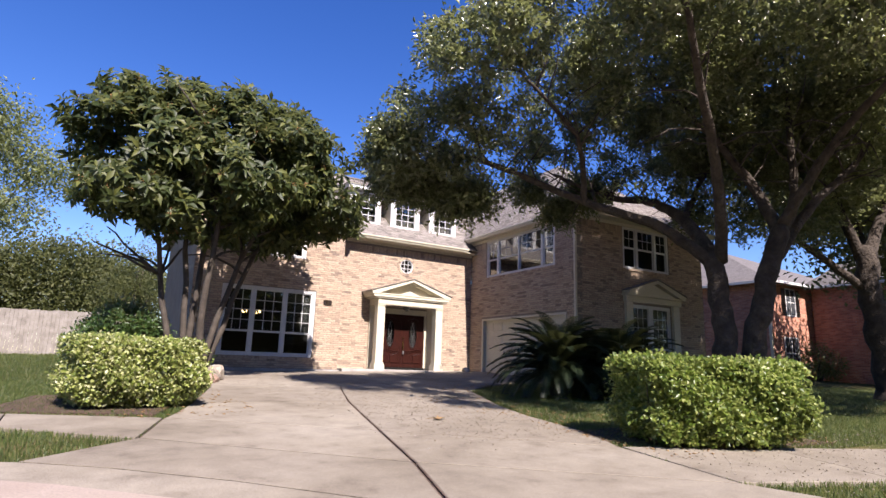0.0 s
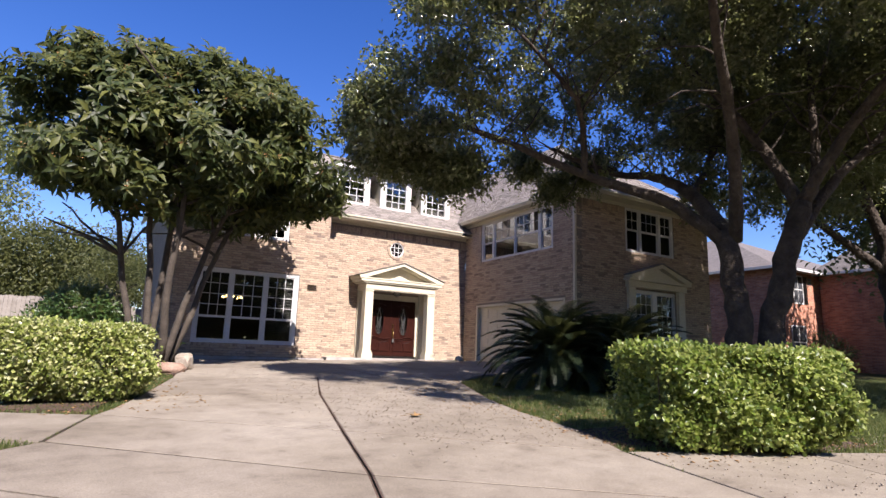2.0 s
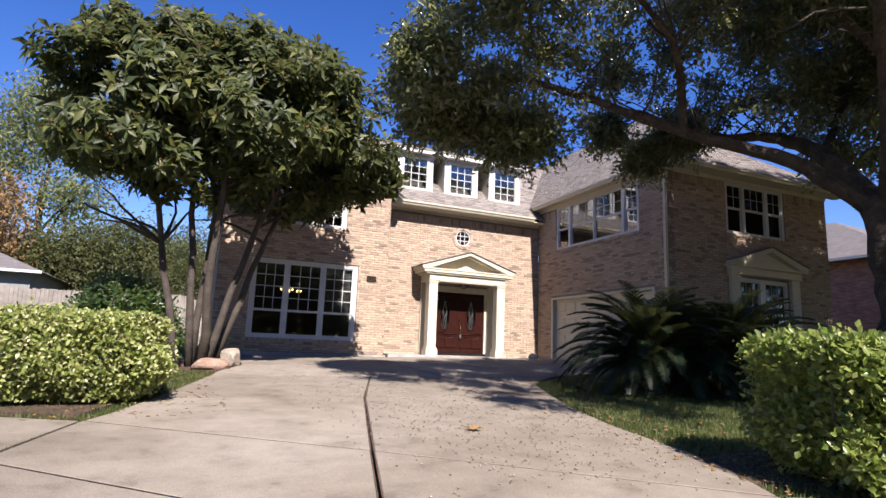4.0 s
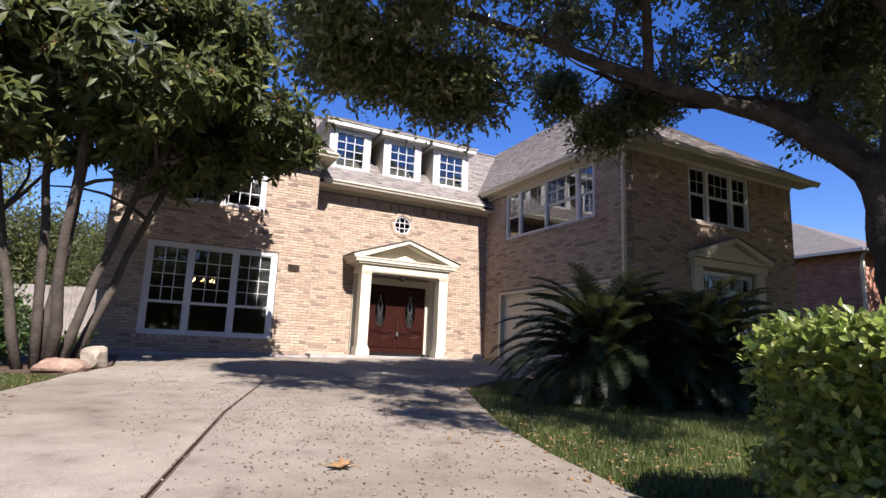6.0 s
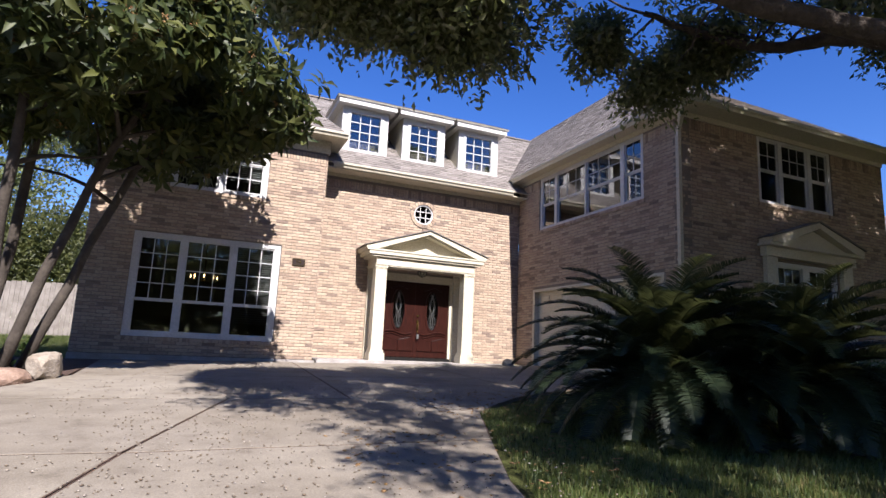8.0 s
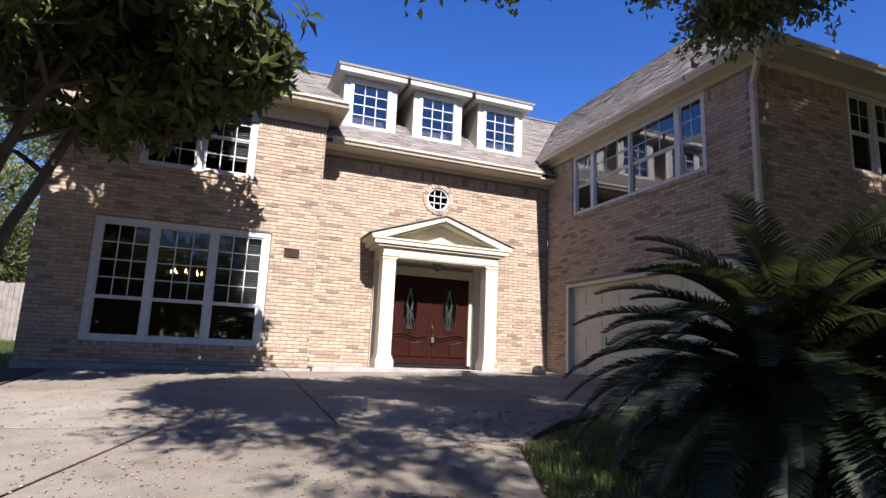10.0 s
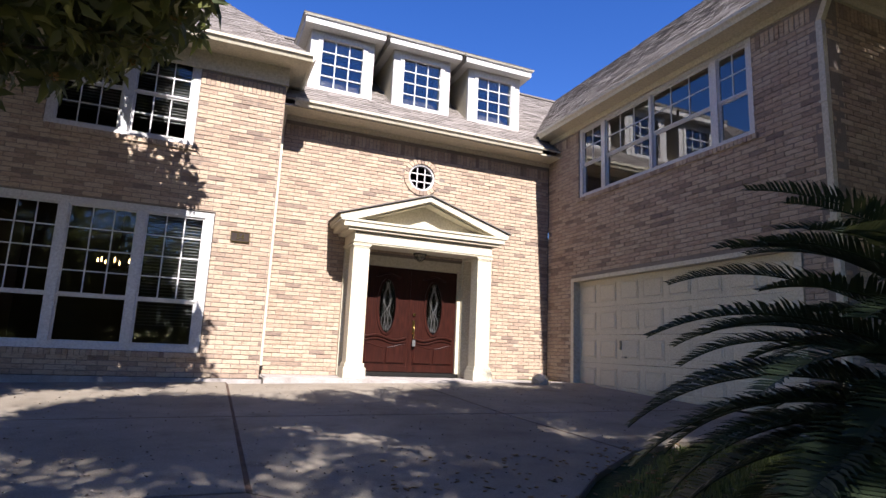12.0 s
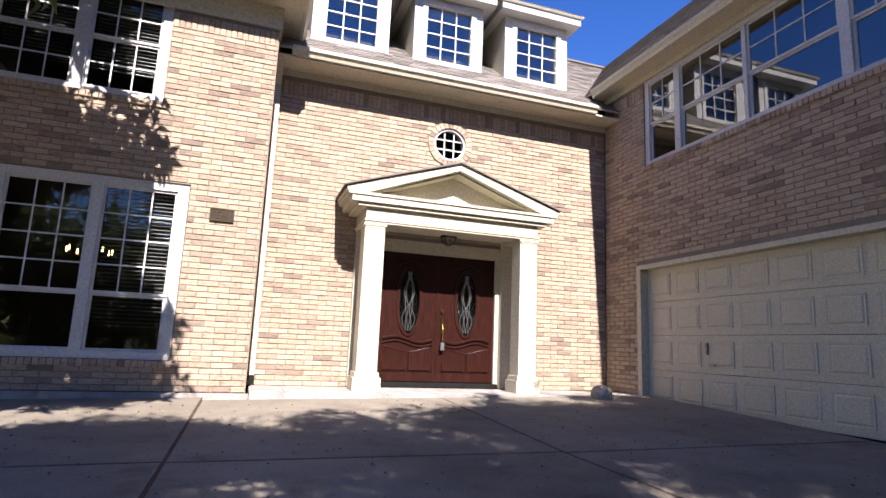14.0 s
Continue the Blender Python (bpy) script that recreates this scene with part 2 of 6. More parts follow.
M_PALM = leaf_material("cycad_leaf", ((0.0, (0.014, 0.026, 0.012)), (0.7, (0.028, 0.046, 0.02)), (1.0, (0.034, 0.05, 0.022))), 0.5, 0.25, 0.06)
M_SHRUB = leaf_material("shrub_leaf", ((0.0, (0.03, 0.075, 0.018)), (1.0, (0.09, 0.18, 0.04))), 0.4, 0.5, 0.25)
M_FARLEAF = leaf_material("pale_tree_leaf", ((0.0, (0.15, 0.19, 0.07)), (1.0, (0.32, 0.35, 0.16))), 0.5, 0.3, 0.3)
M_FARLEAF2 = leaf_material("olive_tree_leaf", ((0.0, (0.06, 0.075, 0.025)), (1.0, (0.14, 0.15, 0.05))), 0.55, 0.3, 0.25)
M_FLOWER = leaf_material("flower_panicle", ((0.0, (0.22, 0.10, 0.04)), (1.0, (0.45, 0.28, 0.12))), 0.8, 0.2, 0.1)
M_GRASS = leaf_material("grass_blade", ((0.0, (0.05, 0.085, 0.02)), (0.65, (0.095, 0.14, 0.035)), (1.0, (0.26, 0.25, 0.10))), 0.5, 0.3, 0.3)
M_DRY = leaf_material("dry_leaf", ((0.0, (0.30, 0.15, 0.06)), (1.0, (0.50, 0.30, 0.13))), 0.7, 0.3, 0.1)
M_ACORN = leaf_material("fallen_acorn", ((0.0, (0.20, 0.14, 0.09)), (0.6, (0.40, 0.34, 0.27)), (1.0, (0.58, 0.52, 0.45))), 0.7, 0.3, 0.0)


def shingle_material():
    m, n, l, b = material("asphalt_shingle", 0.92, 0, 0.2)
    g = n.new("ShaderNodeNewGeometry")
    r = ramp_node(n, ((0.0, (0.125, 0.112, 0.102)), (0.5, (0.175, 0.157, 0.143)), (1.0, (0.225, 0.204, 0.187))))
    l.new(g.outputs["Random Per Island"], r.inputs[0])
    t = noise_node(n, l, 160.0, 3)
    f = ramp_node(n, ((0.3, (0.75, 0.75, 0.75)), (0.7, (1.2, 1.2, 1.2))))
    l.new(t.outputs["Fac"], f.inputs[0])
    l.new(mix_node(n, l, r.outputs[0], f.outputs[0], 1.0, "MULTIPLY"), b.inputs["Base Color"])
    bump(n, l, b, t.outputs["Fac"], 0.5, 0.004)
    return m


M_SHINGLE = shingle_material()


def wood_material():
    m, n, l, b = material("mahogany", 0.34, 0, 0.22)
    t = n.new("ShaderNodeTexCoord")
    mp = n.new("ShaderNodeMapping")
    mp.inputs["Scale"].default_value = (14, 14, 1.2)
    w = n.new("ShaderNodeTexNoise")
    w.inputs["Scale"].default_value, w.inputs["Detail"].default_value = 3.0, 6
    l.new(t.outputs["Object"], mp.inputs["Vector"])
    l.new(mp.outputs[0], w.inputs["Vector"])
    r = ramp_node(n, ((0.3, (0.012, 0.0034, 0.0024)), (0.55, (0.024, 0.0062, 0.0042)), (0.75, (0.040, 0.011, 0.007))))
    l.new(w.outputs["Fac"], r.inputs[0])
    l.new(r.outputs[0], b.inputs["Base Color"])
    b.inputs["Coat Weight"].default_value = 0.05
    b.inputs["Coat Roughness"].default_value = 0.12
    bump(n, l, b, w.outputs["Fac"], 0.15, 0.002)
    return m


M_WOOD = wood_material()


def glass_material(name, tint=(1, 1, 1), rough=0.0, ior=1.5):
    m, n, l, b = material(name, rough, 0, 0.5)
    b.inputs["Base Color"].default_value = (*tint, 1)
    b.inputs["Transmission Weight"].default_value = 1.0
    b.inputs["IOR"].default_value = ior
    return m


M_GLASS = glass_material("window_glass", (0.42, 0.46, 0.47), 0.0, 1.45)
M_UPGLASS = glass_material("coated_glass", (0.34, 0.37, 0.38), 0.0, 2.1)
M_OVAL = glass_material("leaded_glass", (0.55, 0.6, 0.6), 0.12)
M_FROST = glass_material("lamp_glass", (0.9, 0.88, 0.8), 0.4)


def glow(name, colour, strength):
    m, n, l, b = material(name)
    b.inputs["Emission Color"].default_value = (*colour, 1)
    b.inputs["Emission Strength"].default_value = strength
    return m


M_BULB = glow("lit_bulb", (1.0, 0.62, 0.22), 9.0)

# ---------------------------------------------------------------- ground
def ground_height(x, y):
    """Height of the lot: it rises evenly from the street to the house."""
    far = 12.0 if x < -9.0 else (1.0 if x > -7.9 else 1.0 + 11.0 * (-7.9 - x) / 1.1)
    xx, yy = min(max(x, -14.0), 12.0), min(max(y, -17.5), far)
    return -0.05 + 0.041 * yy + 0.02 * xx


def build_ground():
    xs = [-400, -120, -60] + [-40 + 1.0 * i for i in range(81)] + [60, 120, 400]
    ys = [-400, -120, -60] + [-40 + 1.0 * i for i in range(81)] + [60, 120, 400]
    verts = [(x, y, ground_height(x, y) - 0.05 + 0.012 * noise.noise((x * 0.7, y * 0.7, 0))) for y in ys for x in xs]
    n = len(xs)
    faces = [(j * n + i, j * n + i + 1, (j + 1) * n + i + 1, (j + 1) * n + i) for j in range(len(ys) - 1) for i in range(n - 1)]
    return tagged(link_mesh("ground", verts, faces, M_LAWN, smooth=True), "mown green lawn with dry patches", "lawn", kind="structure")


build_ground()


def slab(name, poly, mat, parent, lift=0.0, thick=0.1, chamfer=0.006):
    """A concrete panel that follows the slope, with rounded upper edges."""
    c = Vector((sum(p[0] for p in poly) / len(poly), sum(p[1] for p in poly) / len(poly)))
    top, mid, low = [], [], []
    for p in poly:
        d = (Vector(p) - c).normalized()
        q = Vector(p) - d * chamfer * 1.6
        top.append((q.x, q.y, ground_height(*q) + lift))
        mid.append((p[0], p[1], ground_height(*p) + lift - chamfer))
        low.append((p[0], p[1], ground_height(*p) + lift - thick))
    n = len(poly)
    faces = [tuple(range(n))]
    for i in range(n):
        k = (i + 1) % n
        faces += [(i, n + i, n + k, k), (n + i, 2 * n + i, 2 * n + k, n + k)]
    ob = link_mesh(name, top + mid + low, faces, mat, parent)
    bm = bmesh.new()
    bm.from_mesh(ob.data)
    bmesh.ops.recalc_face_normals(bm, faces=bm.faces)
    bm.to_mesh(ob.data)
    bm.free()
    return ob


drive = empty("driveway", (0, 0, 0), "sloping concrete driveway of large panels with dark joints", "driveway", kind="structure")
PANELS = [
    [(-7.1, -0.97), (-3.32, -0.97), (-3.36, -4.16), (-7.05, -4.0)],
    [(-3.295, -1.2), (-0.31, -1.2), (-0.33, -4.38), (-3.335, -4.18)],
    [(-0.285, -1.2), (3.12, -1.2), (3.12, -4.5), (-0.305, -4.4)],
    [(-7.05, -4.03), (-3.36, -4.19), (-3.4, -6.86), (-4.9, -6.76), (-7.75, -6.5), (-7.6, -5.6)],
    [(-3.335, -4.21), (-0.33, -4.41), (-0.2, -6.5), (-1.0, -7.05), (-1.7, -7.7), (-2.1, -8.15), (-3.37, -6.9)],
    [(-0.305, -4.43), (3.12, -4.53), (3.06, -6.3), (0.6, -6.25), (-0.17, -6.47)],
    [(-7.77, -6.53), (-4.93, -6.79), (-5.78, -9.5), (-8.45, -9.25)],
    [(-4.9, -6.79), (-3.4, -6.89), (-2.12, -8.18), (-2.72, -9.6), (-5.745, -9.52)],
    [(-8.46, -9.28), (-5.79, -9.53), (-6.6, -12.74), (-8.98, -10.85), (-8.8, -10.4)],
    [(-5.755, -9.55), (-2.73, -9.63), (-3.25, -10.9), (-3.6, -12.2), (-3.88, -13.85), (-4.28, -14.72), (-6.565, -12.77)],
    [(-9.0, -10.88), (-6.61, -12.77), (-7.06, -14.6), (-9.38, -12.4)],
    [(-6.575, -12.8), (-4.29, -14.75), (-4.6, -16.5), (-7.025, -14.63)],
    [(-9.4, -12.43), (-7.07, -14.63), (-7.5, -16.05), (-8.0, -15.6), (-8.76, -14.75), (-9.66, -13.9), (-10.4, -13.35)],
    [(-7.035, -14.66), (-4.6, -16.53), (-4.1, -18.2), (-6.0, -17.3), (-7.46, -16.07)],
]
for poly in PANELS:
    slab("panel", poly, M_CONC, drive)
fv, ff = [], []
for poly in PANELS:
    mx, my = sum(p[0] for p in poly) / len(poly), sum(p[1] for p in poly) / len(poly)
    grown = [(mx + (p[0] - mx) * 1.008, my + (p[1] - my) * 1.008) for p in poly]
    ff.append(tuple(range(len(fv), len(fv) + len(poly))))
    fv += [(x, y, ground_height(x, y) - 0.0035 - 0.0001 * len(ff)) for x, y in grown]
link_mesh("joint_filler", fv, ff, M_MULCH, drive)

walk_l = empty("sidewalk", (0, 0, 0), "narrow concrete sidewalk beside a clipped hedge", "sidewalk", kind="structure")
WALK_L = [(-9.02, -10.87), (-9.41, -12.41), (-10.85, -11.2), (-12.3, -10.75), (-14.0, -10.4), (-16.0, -10.2), (-16.0, -9.0), (-14.0, -9.2), (-12.3, -9.55), (-10.9, -9.95)]
for i in range(4):
    a, b, c, d = WALK_L[[0, 9, 8, 7][i]], WALK_L[[1, 2, 3, 4][i]], WALK_L[2 + i], WALK_L[[9, 8, 7, 6][i]]
    sh = Vector((-0.02, 0.004))
    slab("panel", [Vector(a) + sh, Vector(b) + sh, c, d], M_CONC, walk_l, 0.0)
walk_r = empty("sidewalk", (0, 0, 0), "narrow concrete sidewalk scattered with acorns", "sidewalk", kind="structure")
FAR, NEAR = [(-4.26, -14.76), (-2.4, -15.5), (-0.9, -16.1), (0.7, -16.6), (2.4, -17.0), (4.2, -17.3)], [(-4.58, -16.5), (-2.9, -17.1), (-1.3, -17.55), (0.3, -17.95), (2.1, -18.3), (4.0, -18.55)]
for i in range(5):
    sh = Vector((0.012, -0.004))
    slab("panel", [Vector(FAR[i]) + sh, FAR[i + 1], NEAR[i + 1], Vector(NEAR[i]) + sh], M_CONC, walk_r)

# the street, with a low rounded kerb that follows the turning circle
CURB = [(-60.0, -12.0), (-22.0, -12.2), (-16.0, -12.35), (-13.0, -12.65), (-11.6, -12.95), (-10.45, -13.38), (-9.7, -13.93), (-8.8, -14.78), (-8.05, -15.63), (-7.5, -16.12), (-6.05, -17.35), (-4.15, -18.25), (-2.0, -18.95), (1.0, -19.6), (6.0, -20.2), (20.0, -20.6), (60.0, -20.8)]


def build_street():
    verts, faces = [], []
    drop = ((0.0, 0.003), (0.12, 0.002), (0.28, -0.008), (0.42, -0.02), (0.55, -0.026), (0.95, -0.022), (20.0, 0.0))
    for i, p in enumerate(CURB):
        a, b = Vector(CURB[max(i - 1, 0)]), Vector(CURB[min(i + 1, len(CURB) - 1)])
        d = (b - a).normalized()
        nrm = Vector((d.y, -d.x))
        if nrm.y > 0:
            nrm = -nrm
        z = ground_height(*p)
        for off, dz in drop:
            if off > 2:             # the far edge of the street runs straight
                verts.append((p[0], -41.0, max(z - 0.15, ground_height(p[0], -41.0) + 0.01)))
            else:
                q = Vector(p) + nrm * off
                verts.append((q.x, q.y, z + dz))
    m = len(drop)
    for i in range(len(CURB) - 1):
        for k in range(m - 1):
            faces.append((i * m + k, i * m + k + 1, (i + 1) * m + k + 1, (i + 1) * m + k))
    kerb = [f for j, f in enumerate(faces) if j % (m - 1) < 4]
    road = [f for j, f in enumerate(faces) if j % (m - 1) >= 4]
    for name, fs, mat, lab, cat in (("kerb", kerb, M_CONC, "low rounded concrete kerb along the street", "kerb"), ("road", road, M_STREET, "pale pinkish concrete street", "street")):
        used = sorted({v for f in fs for v in f})
        at = {v: i for i, v in enumerate(used)}
        ob = link_mesh(name, [verts[v] for v in used], [[at[v] for v in f] for f in fs], mat, smooth=True)
        bm = bmesh.new()
        bm.from_mesh(ob.data)
        bmesh.ops.recalc_face_normals(bm, faces=bm.faces)
        if sum(f.normal.z for f in bm.faces) < 0:
            bmesh.ops.reverse_faces(bm, faces=bm.faces)
        bm.to_mesh(ob.data)
        bm.free()
        tagged(ob, lab, cat, kind="structure")


build_street()


# ---------------------------------------------------------------- walls of brick
BL, BH, GAP = 0.262, 0.0735, 0.011      # brick with joint, and the joint


def brick_shape(w, h, d=0.03, c=0.004):
    """A brick that faces -y, with its front edges broken."""
    v = [(-w / 2, d, 0), (w / 2, d, 0), (w / 2, d, h), (-w / 2, d, h), (-w / 2, c, 0), (w / 2, c, 0), (w / 2, c, h), (-w / 2, c, h),
         (-w / 2 + c, 0, c), (w / 2 - c, 0, c), (w / 2 - c, 0, h - c), (-w / 2 + c, 0, h - c)]
    f = [(8, 9, 10, 11), (4, 5, 9, 8), (5, 6, 10, 9), (6, 7, 11, 10), (7, 4, 8, 11), (0, 1, 5, 4), (1, 2, 6, 5), (2, 3, 7, 6), (3, 0, 4, 7)]
    return v, f


def wall_frame(axis, plane):
    """The matrix that lays (u, -out, z) of a wall on its plane; u runs along +x, or along -y for the wall that faces -x."""
    if axis == "front":
        return Matrix.Translation((0, plane, 0))
    if axis == "left":      # faces -x: u = -y
        return Matrix(((0, 1, 0, plane), (-1, 0, 0, 0), (0, 0, 1, 0), (0, 0, 0, 1)))
    return None


def brick_wall(name, axis, plane, u0, u1, z0, z1, holes, near, label, mats, soldier=True, rounds=(), thick=0.22):
    """A wall: a mortar body with openings right through it, and bricks laid on it in running bond. near: the stretch whose bricks are parts."""
    mbrick, mrun, mmortar = mats
    m = wall_frame(axis, plane)
    wall = empty(name, (0, 0, 0), label, "wall", kind="structure")
    us = sorted({u0, u1, *[h[0] for h in holes], *[h[1] for h in holes]})
    zs = sorted({z0, z1, *[h[2] for h in holes], *[h[3] for h in holes]})
    bm = bmesh.new()
    for a, b in zip(us, us[1:]):
        for c, d in zip(zs, zs[1:]):
            solid = not any(h[0] < (a + b) / 2 < h[1] and h[2] < (c + d) / 2 < h[3] for h in holes)
            if solid:
                box(bm, a, b, 0.009, thick, c, d)
    bmesh.ops.remove_doubles(bm, verts=bm.verts, dist=0.0005)
    bm.transform(m)
    part("mortar_bed", bm, mmortar, wall)
    shapes, near_list, verts, faces = {}, [], [], []
    rng = random.Random(len(name) * 7 + int(abs(plane) * 100))
    rows = int((z1 - z0) / BH)
    top_rows = 3 if soldier else 0
    for r in range(rows):
        z = z0 + r * BH
        h = BH - GAP
        if soldier and r == rows - top_rows:
            w, h, step, off = BH - GAP, top_rows * BH - GAP, BH, 0
        elif soldier and r > rows - top_rows:
            continue
        else:
            w, step, off = BL - GAP, BL, (r % 2) * BL / 2
        u = u0 - off
        while u < u1 - 0.02:
            a, b = max(u, u0) + GAP / 2, min(u + step, u1) - GAP / 2
            u += step
            cuts = [(a, b)]
            for hu0, hu1, hz0, hz1 in holes:
                if hz0 < z + h - 0.005 and hz1 > z + 0.005:
                    nxt = []
                    for p, q in cuts:
                        if q <= hu0 or p >= hu1:
                            nxt.append((p, q))
                        else:
                            if p < hu0 - 0.03:
                                nxt.append((p, hu0 - 0.002))
                            if q > hu1 + 0.03:
                                nxt.append((hu1 + 0.002, q))
                    cuts = nxt
            for p, q in cuts:
                if q - p < 0.025:
                    continue
                cu, cz = (p + q) / 2, z + GAP / 2
                if any((cu - x) ** 2 + (cz + h / 2 - zz) ** 2 < (rr + 0.035) ** 2 for x, zz, rr in rounds):
                    continue
                out = rng.uniform(-0.0035, 0.0035)
                tilt = rng.gauss(0, 0.016)
                loc = m @ Matrix.Translation((cu, out, cz)) @ Matrix.Rotation(tilt, 4, "Z")
                key = (round(q - p, 3), round(h, 3))
                if near[0] < cu < near[1] and near[2] < cz < near[3] and len(near_list) < 300:
                    if key not in shapes:
                        v, f = brick_shape(*key)
                        me = bpy.data.meshes.new("brick")
                        me.from_pydata(v, [], f)
                        me.materials.append(mbrick)
                        shapes[key] = me
                    near_list.append((shapes[key], loc))
                else:
                    v, f = brick_shape(*key)
                    base = len(verts)
                    verts += [loc @ Vector(x) for x in v]
                    faces += [[base + i for i in x] for x in f]
    tagged(link_mesh("brickwork", verts, faces, mrun, wall), kind="stuff")
    LATER.append((wall, near_list))
    return wall


LATER = []          # single bricks, linked at the end of the file
TANSET = (M_BRICK, M_BRICKS, M_MORTAR)
YF, YL, XW, YW = -0.05, -0.82, 3.12, -6.34       # planes of the entrance wall, the left bay, the garage wing's side and front
brick_wall("wall_entrance", "front", YF, -2.83, XW, -0.07, 4.63, [(-1.17, 1.17, -0.07, 2.23), (-0.21, 0.35, 3.66, 4.2)], (1.2, 3.1, -0.1, 2.6), "tan brick entrance wall with a darker soldier course on top", TANSET, rounds=[(0.07, 3.93, 0.36)])
brick_wall("wall_bay", "front", YL, -7.72, -2.83, -0.11, 4.93, [(-6.83, -3.74, 0.26, 2.52), (-6.27, -4.2, 3.58, 5.2)], (-3.75, -2.8, 0.3, 4.0), "tan brick bay wall, partly in the shade of a tree", TANSET)
brick_wall("wall_garage", "left", XW, -YF, -YW, -0.12, 5.14, [(0.93, 5.83, -0.2, 2.02), (1.16, 5.26, 3.65, 5.3)], (0.05, 2.4, 2.0, 3.7), "tan brick garage wing wall in grazing light", TANSET)
brick_wall("wall_wing", "front", YW, XW, 9.56, -0.3, 5.14, [(5.28, 7.68, 3.66, 5.3), (5.6, 7.66, 0.2, 2.45)], (3.1, 5.2, 3.2, 4.6), "tan brick wing wall dappled with shade", TANSET)
# plain walls that close the house
closing = empty("wall_back", (0, 0, 0), "plain brick rear and side walls of the house", "wall", kind="structure")
for name, r in (("side_wall", (-7.72, -7.5, YL + 0.24, 9.0, -0.4, 5.0)), ("rear_wall", (-7.5, 9.55, 8.78, 9.0, -0.4, 5.0)), ("side_wall", (9.34, 9.56, YW + 0.24, 8.78, -0.4, 5.0)),
                ("return_wall", (-3.05, -2.835, YL + 0.24, YF + 0.3, -0.4, 5.0))):
    part(name, boxes(r), M_MORTAR, closing)
part("facing", boxes((-2.83, -2.822, YL + 0.01, YF - 0.01, -0.11, 4.93)), M_BRICKS, closing)
# room surfaces behind the panes, their unlit look painted in as near-black
rooms = empty("room_walls", (0, 0, 0), "interior walls, floors and ceilings, with indoor dimness put into their dark colour", "interior wall", kind="structure")
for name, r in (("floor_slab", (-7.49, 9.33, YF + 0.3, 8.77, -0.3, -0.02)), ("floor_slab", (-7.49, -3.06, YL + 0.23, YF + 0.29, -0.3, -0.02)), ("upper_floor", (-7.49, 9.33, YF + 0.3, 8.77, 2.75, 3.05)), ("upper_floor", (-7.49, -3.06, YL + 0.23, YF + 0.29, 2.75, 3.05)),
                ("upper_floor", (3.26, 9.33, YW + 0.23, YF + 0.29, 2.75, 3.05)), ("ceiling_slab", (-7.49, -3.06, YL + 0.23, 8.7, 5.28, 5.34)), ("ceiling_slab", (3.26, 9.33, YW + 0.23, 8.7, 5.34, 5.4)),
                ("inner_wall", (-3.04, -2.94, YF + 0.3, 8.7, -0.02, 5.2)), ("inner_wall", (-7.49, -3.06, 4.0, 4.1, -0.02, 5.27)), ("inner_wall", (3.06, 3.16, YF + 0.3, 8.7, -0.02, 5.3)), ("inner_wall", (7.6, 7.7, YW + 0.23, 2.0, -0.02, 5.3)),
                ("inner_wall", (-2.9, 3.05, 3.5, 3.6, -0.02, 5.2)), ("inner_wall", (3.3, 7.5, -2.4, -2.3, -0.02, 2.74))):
    part(name, boxes(r), M_DIMROOM if r[5] < 3.0 else M_ROOM, rooms)


